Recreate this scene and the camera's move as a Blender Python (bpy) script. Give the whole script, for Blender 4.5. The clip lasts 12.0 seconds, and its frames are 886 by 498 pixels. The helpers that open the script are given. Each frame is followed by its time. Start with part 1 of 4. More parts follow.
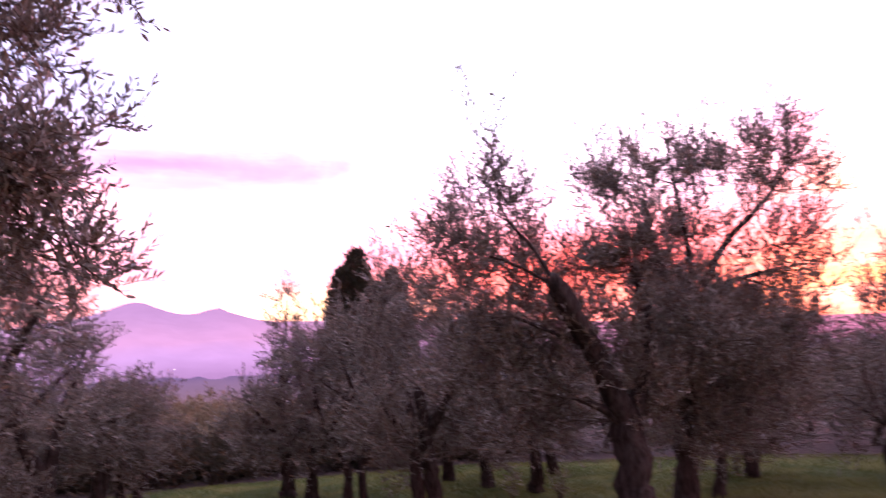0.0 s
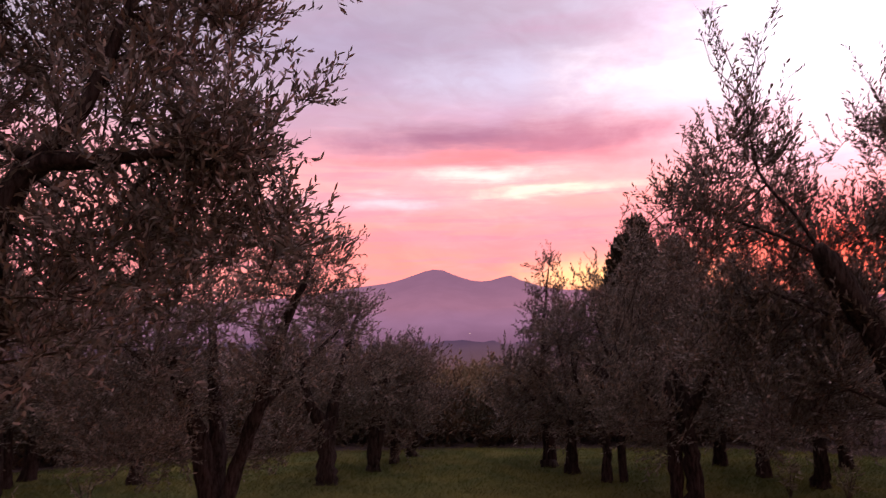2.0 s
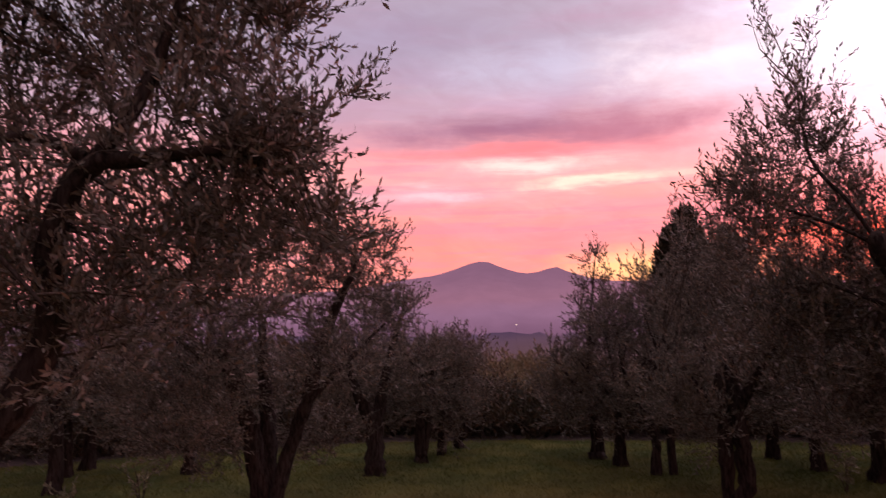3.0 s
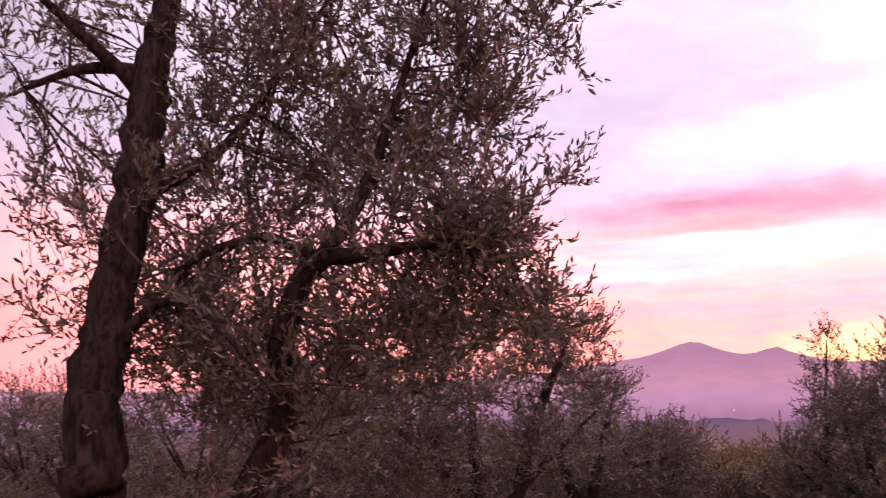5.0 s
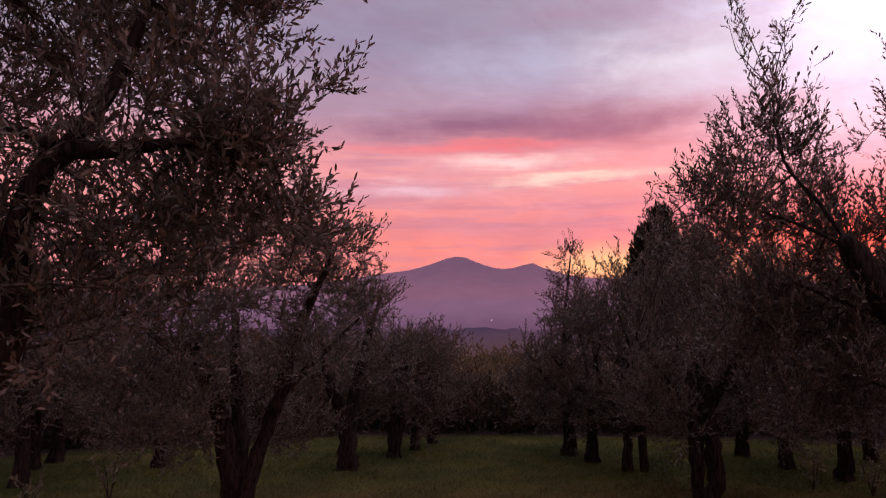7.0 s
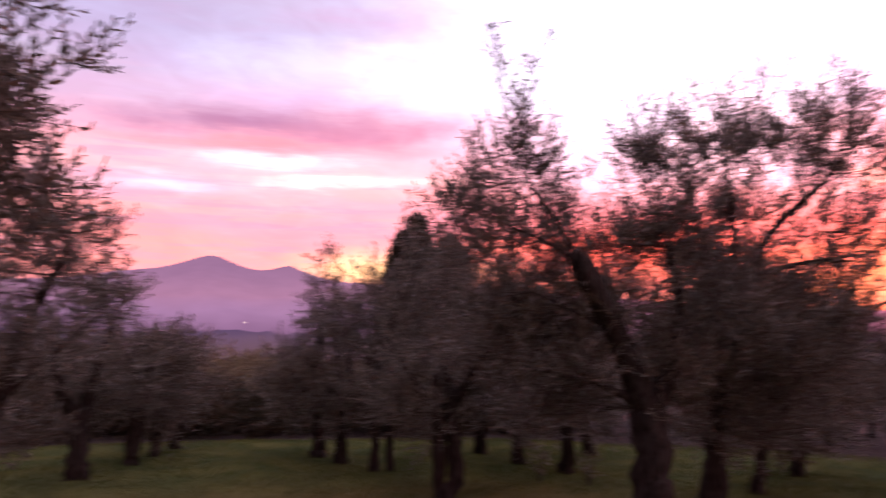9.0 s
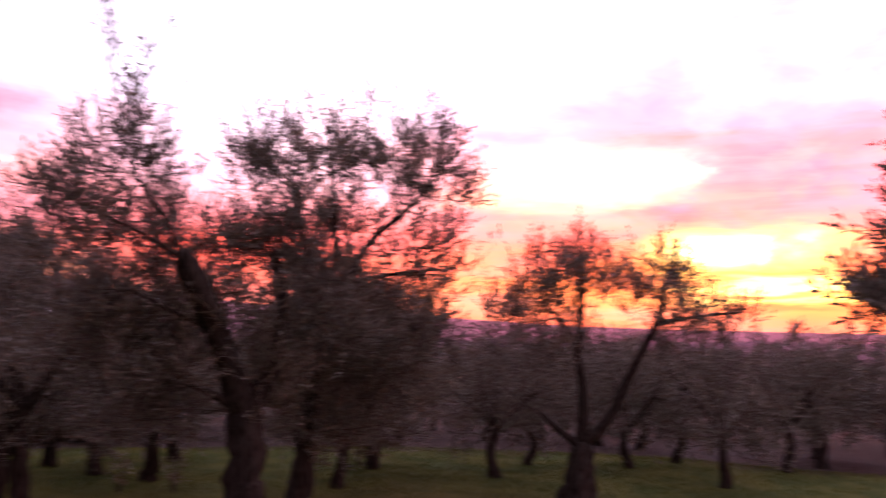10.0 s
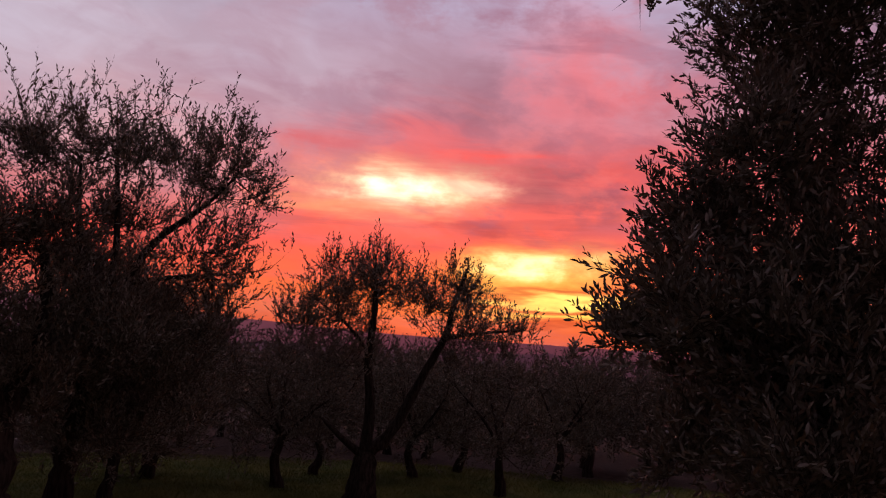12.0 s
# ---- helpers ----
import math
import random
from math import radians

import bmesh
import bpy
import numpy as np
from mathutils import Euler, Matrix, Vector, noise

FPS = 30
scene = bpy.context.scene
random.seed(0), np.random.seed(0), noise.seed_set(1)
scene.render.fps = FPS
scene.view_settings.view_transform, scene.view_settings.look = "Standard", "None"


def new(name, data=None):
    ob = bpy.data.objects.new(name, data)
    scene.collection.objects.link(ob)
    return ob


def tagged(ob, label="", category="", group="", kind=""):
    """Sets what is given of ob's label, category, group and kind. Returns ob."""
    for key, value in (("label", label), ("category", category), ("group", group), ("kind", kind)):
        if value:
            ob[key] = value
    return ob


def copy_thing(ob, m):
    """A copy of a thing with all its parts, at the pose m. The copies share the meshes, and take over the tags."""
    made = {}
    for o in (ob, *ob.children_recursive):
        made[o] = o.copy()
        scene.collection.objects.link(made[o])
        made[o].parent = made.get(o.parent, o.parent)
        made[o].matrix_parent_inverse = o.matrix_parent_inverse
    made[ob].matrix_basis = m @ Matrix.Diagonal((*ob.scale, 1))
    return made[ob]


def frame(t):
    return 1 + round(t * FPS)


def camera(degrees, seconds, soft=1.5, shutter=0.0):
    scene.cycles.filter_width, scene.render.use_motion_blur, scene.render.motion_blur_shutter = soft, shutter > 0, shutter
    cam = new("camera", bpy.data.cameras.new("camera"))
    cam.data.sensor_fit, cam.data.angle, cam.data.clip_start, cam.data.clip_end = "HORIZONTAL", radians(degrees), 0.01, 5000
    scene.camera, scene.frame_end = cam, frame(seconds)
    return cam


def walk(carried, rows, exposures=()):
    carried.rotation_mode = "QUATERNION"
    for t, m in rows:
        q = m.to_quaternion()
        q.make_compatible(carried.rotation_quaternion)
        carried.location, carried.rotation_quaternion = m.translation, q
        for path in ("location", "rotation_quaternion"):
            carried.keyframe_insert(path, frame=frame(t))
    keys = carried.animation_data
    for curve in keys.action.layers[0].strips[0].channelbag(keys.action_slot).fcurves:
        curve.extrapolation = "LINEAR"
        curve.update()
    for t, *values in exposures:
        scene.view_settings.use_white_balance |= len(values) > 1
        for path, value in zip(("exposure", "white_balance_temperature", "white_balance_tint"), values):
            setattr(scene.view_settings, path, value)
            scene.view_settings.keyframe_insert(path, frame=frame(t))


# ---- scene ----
cam = camera(58.12, 12.0, 1.1, 0.62)
# seconds, x, y, z, yaw to the left, pitch, lean to the right
PATH = [
    (0, -0.39, -0.217, 1.668, -13.474, 7.694, 3.28),
    (0.5, -0.28, -0.071, 1.674, -6.57, 8.892, 3.784),
    (1, -0.17, -0.006, 1.683, 0.683, 8.85, 1.871),
    (1.5, -0.061, -0.004, 1.696, 4.798, 7.505, 0.755),
    (2, -0.011, -0.008, 1.69, 7.267, 6.235, 1.142),
    (2.5, -0, 0, 1.688, 8.994, 5.287, 1.262),
    (3, -0.005, -0.02, 1.691, 10.571, 5.746, 1.369),
    (3.5, -0.014, -0.046, 1.71, 14.572, 7.94, 1.591),
    (3.7, -0.014, -0.048, 1.721, 17.142, 8.742, 1.405),
    (4.1, -0.022, -0.038, 1.725, 21.822, 10.234, 1.144),
    (4.5, -0.039, -0.016, 1.725, 24.893, 11.353, 1.006),
    (4.9, -0.054, 0.004, 1.722, 25.328, 11.875, 0.838),
    (5.3, -0.054, 0.008, 1.718, 22.1, 11.574, 0.49),
    (5.5, -0.035, -0.007, 1.711, 19.399, 11.181, 0.246),
    (6, -0.026, 0.002, 1.706, 11.924, 9.401, 0.24),
    (6.5, -0.011, -0.005, 1.695, 8.596, 7.059, 0.697),
    (6.7, -0.004, -0.002, 1.697, 8.583, 6.291, 0.642),
    (7.1, 0.001, -0.007, 1.701, 9.058, 5.071, 0.667),
    (7.5, 0.006, -0.021, 1.706, 9.547, 4.46, 0.785),
    (7.9, 0.009, -0.037, 1.708, 8.563, 4.417, 0.731),
    (8.3, 0.008, -0.048, 1.701, 4.622, 4.904, 0.239),
    (8.5, 0.003, -0.057, 1.679, 1.665, 5.274, -0.161),
    (9, 0, -0.045, 1.68, -8.369, 5.599, -0.562),
    (9.5, -0.041, -0.028, 1.696, -22.625, 5.761, -1.163),
    (10, -0.081, -0.019, 1.686, -36.973, 6.267, -1.634),
    (10.5, -0.03, -0.145, 1.733, -45.363, 6.352, -2.599),
    (11, -0.033, -0.163, 1.736, -49.089, 6.724, -3.604),
    (11.5, -0.002, -0.155, 1.741, -49.894, 7.041, -3.771),
    (12, -0.006, -0.155, 1.743, -50.537, 7.29, -3.827),
]


def aim(x, y, z, yaw, pitch, lean):
    turn = Matrix.Rotation(radians(yaw), 4, "Z") @ Matrix.Rotation(radians(90 + pitch), 4, "X") @ Matrix.Rotation(radians(-lean), 4, "Z")
    return Matrix.Translation((x, y, z)) @ turn


EXPOSURES = [
    (0, 3.15, 5350, 12),
    (0.5, 3.05, 5350, 12),
    (1.0, 2.25, 5800, 12),
    (1.5, 1.8, 6300, 10),
    (2.0, 1.8, 6600, 10),
    (2.5, 1.95, 6750, 10),
    (3.0, 1.6, 6700, 10),
    (3.5, 1.4, 6600, 10),
    (5.3, 2.65, 6700, 10),
    (5.5, 2.45, 6750, 10),
    (6.0, 1.5, 6500, 10),
    (6.5, 1.13, 6250, 10),
    (8.3, 1.7, 6500, 10),
    (8.5, 1.8, 6450, 10),
    (9.0, 2.15, 6000, 12),
    (9.5, 3.25, 5700, 12),
    (10.0, 2.3, 6000, 11),
    (10.3, 0.75, 6400, 10),
    (10.5, 0.25, 6450, 10),
    (11.0, -0.15, 6700, 10),
    (11.5, -0.16, 6650, 10),
    (12.0, 0.08, 6550, 10),
]
walk(cam, [(t, aim(*p)) for t, *p in PATH], EXPOSURES)


# ---- world: the sky after sunset ----
def lin(r, g, b, k=1.0):
    """A linear colour from a display colour of 0 to 255, k times as bright."""
    return [k * (c / 255 / 12.92 if c < 10 else ((c / 255 + 0.055) / 1.055) ** 2.4) for c in (r, g, b)] + [1.0]


class Nodes:
    """Short ways to write a node tree."""

    def __init__(self, tree):
        self.tree = tree
        tree.nodes.clear()

    def add(self, kind, ins=None, operation="", data_type="", blend_type="", interpolation_type=""):
        n = self.tree.nodes.new(kind)
        if operation:
            n.operation = operation
        if data_type:
            n.data_type, n.blend_type = data_type, blend_type
        if interpolation_type:
            n.interpolation_type = interpolation_type
        for k, v in (ins or {}).items():
            self.put(n.inputs[k], v)
        return n

    def put(self, socket, v):
        if isinstance(v, bpy.types.NodeSocket):
            self.tree.links.new(v, socket)
        else:
            socket.default_value = v

    def m(self, op, a, b=0.0, c=0.0):
        return self.add("ShaderNodeMath", {0: a, 1: b, 2: c}, operation=op).outputs[0]

    def mix(self, f, a, b, mode="MIX"):
        n = self.add("ShaderNodeMix", data_type="RGBA", blend_type=mode)
        self.put(n.inputs["Factor"], f), self.put(n.inputs[6], a), self.put(n.inputs[7], b)
        return n.outputs[2]

    def ramp(self, f, stops, mode="LINEAR"):
        n = self.add("ShaderNodeValToRGB", {"Fac": f})
        n.color_ramp.interpolation = mode
        e = n.color_ramp.elements
        while len(e) < len(stops):
            e.new(0.5)
        for el, (p, c) in zip(e, stops):
            el.position, el.color = p, c
        return n.outputs["Color"]

    def span(self, v, a, b, lo=0.0, hi=1.0):
        return self.add("ShaderNodeMapRange", {0: v, 1: a, 2: b, 3: lo, 4: hi}, interpolation_type="SMOOTHSTEP").outputs[0]

    def noise(self, vec, scale, detail=4.0, rough=0.55, out="Fac"):
        return self.add("ShaderNodeTexNoise", {"Vector": vec, "Scale": scale, "Detail": detail, "Roughness": rough}).outputs[out]

    def scaled(self, vec, s, loc=(0, 0, 0)):
        return self.add("ShaderNodeMapping", {"Vector": vec, "Scale": s, "Location": loc}).outputs[0]


SUN_AZ, AWAY = -57.0, 0.5
world = bpy.data.worlds.new("sky")
scene.world = world
world.use_nodes = True
N = Nodes(world.node_tree)
way = N.add("ShaderNodeTexCoord").outputs["Generated"]
xyz = N.add("ShaderNodeSeparateXYZ", {0: way}).outputs
az0 = N.m("MULTIPLY", N.m("ARCTAN2", N.m("MULTIPLY", xyz[0], -1.0), xyz[1]), 57.2958)
el0 = N.m("MULTIPLY", N.m("ARCSINE", xyz[2]), 57.2958)
streak = N.noise(N.scaled(way, (2.6, 2.6, 15.0), (0.3, 1.7, 0.4)), 1.0, 5.0, 0.6)
wisp = N.noise(N.scaled(way, (7.0, 7.0, 46.0), (4.1, 0.6, 2.0)), 1.0, 4.0, 0.6)
puff = N.noise(N.scaled(way, (9.0, 9.0, 16.0), (1.3, 5.2, 0.7)), 1.0, 5.0, 0.62)
el = N.m("ADD", el0, N.m("ADD", N.m("MULTIPLY", N.m("SUBTRACT", streak, 0.5), 3.2), N.m("MULTIPLY", N.m("SUBTRACT", wisp, 0.5), 2.2)))
az = N.m("ADD", az0, N.m("MULTIPLY", N.m("SUBTRACT", puff, 0.5), 16.0))
up = N.m("DIVIDE", el, 45.0)


def stops(rows, k):
    return [(e / 45.0, lin(*c[:3], k * (c[3] if len(c) > 3 else 1.0))) for e, c in rows]


toward = N.ramp(up, stops([(0.2, (200, 70, 62)), (1.4, (245, 105, 60)), (2.8, (255, 118, 54, 1.15)), (4.6, (255, 106, 58, 1.25)), (6.8, (255, 92, 72, 1.25)),
                           (9.5, (255, 104, 90, 1.15)), (13, (246, 106, 104, 1.05)), (17, (208, 142, 158)), (24, (188, 174, 202)), (44, (162, 150, 176))], 1.0))
beside = N.ramp(up, stops([(0.5, (238, 134, 122)), (4.0, (242, 138, 126)), (6.5, (238, 138, 132)), (9.5, (238, 154, 152)), (12.5, (222, 150, 156)),
                           (15.5, (178, 150, 166)), (20, (154, 140, 158)), (30, (162, 146, 164)), (44, (200, 172, 178))], AWAY))
wide = N.m("ADD", 33.0, N.m("MULTIPLY", N.m("EXPONENT", N.m("DIVIDE", el0, -4.0)), 8.0))
off = N.m("DIVIDE", N.m("SUBTRACT", az0, SUN_AZ), wide)
near_sun = N.m("EXPONENT", N.m("MULTIPLY", N.m("MULTIPLY", off, off), -1.0))
sky = N.mix(near_sun, beside, toward)
# torn cloud high over the sunset
torn = N.m("MULTIPLY", N.span(puff, 0.44, 0.62), N.span(el0, 6.0, 11.0))
sky = N.mix(N.m("MULTIPLY", N.m("MULTIPLY", torn, near_sun), 0.6), sky, lin(168, 100, 118))
# loose cloud over all of it, mauve where thick, coral where the light still catches it
thick = N.span(streak, 0.47, 0.68)
sky = N.mix(N.m("MULTIPLY", thick, 0.35), sky, N.mix(near_sun, lin(176, 128, 158, AWAY), lin(170, 105, 122)))
band = N.noise(N.scaled(way, (4.2, 4.2, 62.0), (2.2, 3.1, 5.0)), 1.0, 4.0, 0.6)
bars = N.m("MULTIPLY", N.span(band, 0.5, 0.64), N.m("MULTIPLY", N.span(el0, 2.5, 5.0), N.span(el0, 16.0, 11.0)))
sky = N.mix(N.m("MULTIPLY", bars, 0.5), sky, N.mix(near_sun, lin(190, 128, 150, AWAY), lin(214, 92, 88)))
lit = N.m("MULTIPLY", N.span(wisp, 0.52, 0.7), N.span(el0, 22.0, 6.0))
sky = N.mix(N.m("MULTIPLY", lit, 0.4), sky, N.mix(near_sun, lin(250, 158, 160, AWAY), lin(255, 112, 88)))


def cloud(a, e, w, h, colour, much):
    """One bank of cloud or gap between clouds, centred at azimuth a and elevation e, in degrees."""
    global sky
    da = N.m("DIVIDE", N.m("SUBTRACT", az, a), w)
    de = N.m("DIVIDE", N.m("SUBTRACT", el, e), h)
    f = N.m("EXPONENT", N.m("MULTIPLY", N.m("ADD", N.m("MULTIPLY", da, da), N.m("MULTIPLY", de, de)), -1.0))
    sky = N.mix(N.m("MULTIPLY", f, much), sky, colour)


cloud(-21, 20, 10.5, 9, lin(210, 196, 214, 0.95), 0.85)
cloud(-30, 13, 9, 4, lin(226, 180, 186, 0.9), 0.7)
cloud(-22, 6.0, 12, 3.0, lin(255, 84, 62, 0.7), 0.85)
cloud(3, 16.2, 6, 1.2, lin(204, 150, 178, AWAY * 0.8), 0.6)
cloud(-5, 4.2, 4.6, 1.4, lin(255, 190, 124, 0.66), 0.85)
cloud(-49, 19.5, 9, 4.5, lin(172, 136, 154), 0.65)
cloud(-53, 17, 4.5, 3.0, lin(152, 100, 118), 0.75)
cloud(-58, 11.6, 4, 1.7, lin(144, 80, 96), 0.9)
cloud(-63, 13.5, 4, 1.2, lin(226, 92, 88), 0.7)
cloud(-48, 15.2, 4.5, 2.0, lin(246, 104, 104), 0.7)
cloud(-61, 19.5, 4.5, 4.5, lin(236, 122, 130), 0.8)
cloud(-38, 19, 8, 4, lin(200, 184, 202), 0.6)
cloud(-41, 14.5, 2.6, 0.8, lin(225, 98, 102), 0.6)
cloud(-48, 11.2, 6.5, 2.2, lin(255, 134, 102, 1.1), 0.55)
cloud(-47.3, 11.3, 4.8, 1.4, lin(255, 228, 166, 1.25), 0.9)
cloud(-53.5, 14.2, 3.6, 0.6, lin(255, 92, 82, 1.1), 0.75)
cloud(-46.6, 11.3, 2.7, 1.0, lin(255, 250, 220, 1.5), 1.0)
cloud(-51.8, 11.7, 2.6, 0.75, lin(255, 224, 186, 1.15), 0.9)
cloud(-42, 9.4, 5, 0.6, lin(255, 170, 112, 1.05), 0.45)
cloud(-54, 8.6, 4.5, 0.5, lin(186, 76, 82), 0.7)
cloud(-57.5, 5.4, 5.5, 1.7, lin(255, 164, 66, 1.1), 0.85)
cloud(-57, 6.0, 3.4, 1.1, lin(255, 210, 94, 1.25), 0.9)
cloud(-56.8, 6.2, 1.9, 0.7, lin(255, 246, 176, 1.5), 1.0)
cloud(-60, 3.9, 6, 0.28, lin(255, 220, 110, 1.5), 0.9)
cloud(-60, 3.1, 6.5, 0.22, lin(255, 205, 90, 1.4), 0.85)
cloud(-59, 4.5, 9, 0.22, lin(222, 104, 56), 0.7)
cloud(-58, 3.5, 9, 0.14, lin(222, 104, 56), 0.7)
cloud(-58, 2.4, 9, 0.22, lin(214, 84, 50), 0.7)
cloud(6, 14.3, 8, 1.0, lin(158, 108, 138, AWAY * 0.8), 0.9)
cloud(-2, 13.6, 8, 1.1, lin(186, 116, 142, AWAY * 0.75), 0.8)
cloud(6.5, 12.7, 7, 0.45, lin(244, 122, 126, AWAY), 0.75)
cloud(3.3, 11.5, 4.5, 0.45, lin(255, 206, 200, AWAY), 0.9)
cloud(-1.5, 10.3, 4.5, 0.4, lin(255, 214, 196, AWAY), 0.9)
cloud(12, 9.8, 5, 0.5, lin(240, 196, 206, AWAY), 0.7)
cloud(3, 18.2, 7, 1.8, lin(184, 176, 200, AWAY), 0.8)
cloud(-8, 17.6, 5, 2.0, lin(236, 222, 232, AWAY), 0.7)
cloud(42, 2, 24, 5, lin(236, 138, 146, AWAY), 0.8)
cloud(15, 20.5, 9, 3, lin(150, 134, 160, AWAY), 0.7)
# fibres of cloud that climb to the north of the sunset, dark and lit in turn
tilt = N.m("ADD", el0, N.m("MULTIPLY", N.m("SUBTRACT", az0, SUN_AZ), -0.12))
sheet = N.add("ShaderNodeCombineXYZ", {0: N.m("MULTIPLY", az0, 0.10), 1: N.m("MULTIPLY", tilt, 0.24), 2: 2.7}).outputs[0]
fibre = N.add("ShaderNodeTexNoise", {"Vector": sheet, "Scale": 1.0, "Detail": 5.0, "Roughness": 0.55, "Distortion": 0.9}).outputs["Fac"]
fine = N.add("ShaderNodeTexNoise", {"Vector": sheet, "Scale": 2.3, "Detail": 5.0, "Roughness": 0.55, "Distortion": 0.9}).outputs["Fac"]
high = N.m("MULTIPLY", N.span(el0, 4.0, 10.0), near_sun)
sky = N.mix(N.m("MULTIPLY", N.m("MULTIPLY", N.span(fibre, 0.52, 0.68), high), 0.45), sky, lin(160, 104, 126))
sky = N.mix(N.m("MULTIPLY", N.m("MULTIPLY", N.span(fibre, 0.47, 0.33), N.m("MULTIPLY", high, N.span(el0, 20.0, 14.0))), 0.3), sky, lin(250, 128, 122))
grain = N.span(fine, 0.3, 0.7, 0.94, 1.05)
sky = N.mix(1.0, sky, N.add("ShaderNodeCombineColor", {0: N.m("POWER", grain, 0.6), 1: grain, 2: grain}).outputs[0], "MULTIPLY")
# the sky opposite the sunset is already falling dark
behind = N.m("ADD", N.m("MULTIPLY", xyz[0], math.sin(radians(SUN_AZ))), N.m("MULTIPLY", xyz[1], -math.cos(radians(SUN_AZ))))
sky = N.mix(1.0, sky, N.mix(N.span(behind, 0.05, 0.9), (1, 1, 1, 1), (0.2, 0.22, 0.3, 1)), "MULTIPLY")
N.add("ShaderNodeOutputWorld", {"Surface": N.add("ShaderNodeBackground", {"Color": sky, "Strength": 1.0}).outputs[0]})


# ---- materials ----
def material(name):
    m = bpy.data.materials.new(name)
    m.use_nodes = True
    return m, Nodes(m.node_tree)


def finish(n, colour, rough=0.8, bump=None, depth=0.02, through_light=0.0, spec=0.3):
    ins = {"Base Color": colour, "Roughness": rough, "Specular IOR Level": spec}
    if bump is not None:
        ins["Normal"] = n.add("ShaderNodeBump", {"Height": bump, "Distance": depth, "Strength": 0.8}).outputs[0]
    s = n.add("ShaderNodeBsdfPrincipled", ins).outputs[0]
    if through_light:
        t = n.add("ShaderNodeBsdfTranslucent", {"Color": colour}).outputs[0]
        s = n.add("ShaderNodeMixShader", {0: through_light, 1: s, 2: t}).outputs[0]
    n.add("ShaderNodeOutputMaterial", {"Surface": s})


def leaf_material(name, low, high, old, share_old=0.12, rough=0.5, spec=0.35, through_light=0.22):
    m, n = material(name)
    pick = n.add("ShaderNodeNewGeometry").outputs["Random Per Island"]
    where = n.add("ShaderNodeTexCoord").outputs["Object"]
    patch = n.noise(where, 1.7, 2.0)
    # leaf tone at random, skewed: the few palest also stand in for glints
    c = n.mix(n.m("POWER", n.m("FRACT", n.m("MULTIPLY", pick, 7.3)), 1.5), low, high)
    c = n.mix(n.span(patch, 0.45, 0.7), c, n.mix(0.5, c, old))
    c = n.mix(n.m("GREATER_THAN", pick, 1.0 - share_old), c, old)
    finish(n, c, rough, through_light=through_light, spec=spec)
    return m


def bark_material(name, dark, light):
    m, n = material(name)
    where = n.add("ShaderNodeTexCoord").outputs["Object"]
    ridge = n.noise(n.scaled(where, (1, 1, 0.22)), 38.0, 6.0, 0.65)
    blot = n.noise(where, 5.0, 4.0)
    c = n.mix(n.span(ridge, 0.35, 0.65), dark, light)
    c = n.mix(n.m("MULTIPLY", n.span(blot, 0.55, 0.75), 0.4), c, (0.045, 0.045, 0.034, 1))
    finish(n, c, 0.95, ridge, 0.03, spec=0.06)
    return m


OLIVE_LEAF = leaf_material("olive_leaf", (0.075, 0.073, 0.054, 1), (0.27, 0.25, 0.21, 1), (0.195, 0.14, 0.09, 1), rough=0.4, spec=0.5)
PALE_LEAF = leaf_material("pale_olive_leaf", (0.16, 0.16, 0.10, 1), (0.34, 0.33, 0.22, 1), (0.25, 0.22, 0.12, 1), rough=0.4, spec=0.5)
DARK_LEAF = leaf_material("cypress_spray", (0.018, 0.024, 0.012, 1), (0.035, 0.042, 0.02, 1), (0.05, 0.035, 0.018, 1))
SCRUB_LEAF = leaf_material("scrub_leaf", (0.15, 0.135, 0.075, 1), (0.27, 0.235, 0.135, 1), (0.22, 0.165, 0.09, 1), 0.25)
HEDGE_LEAF = leaf_material("hedge_leaf", (0.025, 0.028, 0.014, 1), (0.06, 0.05, 0.03, 1), (0.09, 0.055, 0.025, 1), 0.2)
BARK = bark_material("olive_bark", (0.018, 0.014, 0.012, 1), (0.064, 0.052, 0.045, 1))
TWIG = bark_material("twig_bark", (0.04, 0.032, 0.024, 1), (0.12, 0.10, 0.08, 1))


def meadow_colour(n):
    """Autumn meadow: straw-brown by the path, greener under the far trees, bare soil beyond; also the distance from the path and a fine grain."""
    where = n.add("ShaderNodeTexCoord").outputs["Object"]
    xy = n.add("ShaderNodeSeparateXYZ", {0: where}).outputs
    r = n.m("SQRT", n.m("ADD", n.m("MULTIPLY", xy[0], xy[0]), n.m("MULTIPLY", xy[1], xy[1])))
    big, mid, small = n.noise(where, 0.45, 4.0), n.noise(where, 1.6, 4.0), n.noise(where, 9.0, 6.0, 0.7)
    edge = n.m("ADD", r, n.m("MULTIPLY", n.m("SUBTRACT", big, 0.5), 2.4))
    straw = n.mix(n.span(mid, 0.4, 0.62), (0.105, 0.105, 0.036, 1), (0.165, 0.135, 0.055, 1))
    green = n.mix(n.span(mid, 0.38, 0.62), (0.078, 0.106, 0.034, 1), (0.125, 0.135, 0.042, 1))
    c = n.mix(n.span(n.m("ADD", edge, n.m("MULTIPLY", n.m("SUBTRACT", mid, 0.5), 3.0)), 7.8, 9.6), straw, green)
    c = n.mix(n.m("MULTIPLY", n.span(big, 0.56, 0.7), 0.5), c, (0.055, 0.062, 0.024, 1))
    c = n.mix(n.m("MULTIPLY", n.span(small, 0.45, 0.75), 0.35), c, (0.085, 0.075, 0.03, 1))
    return c, where, r, edge, small


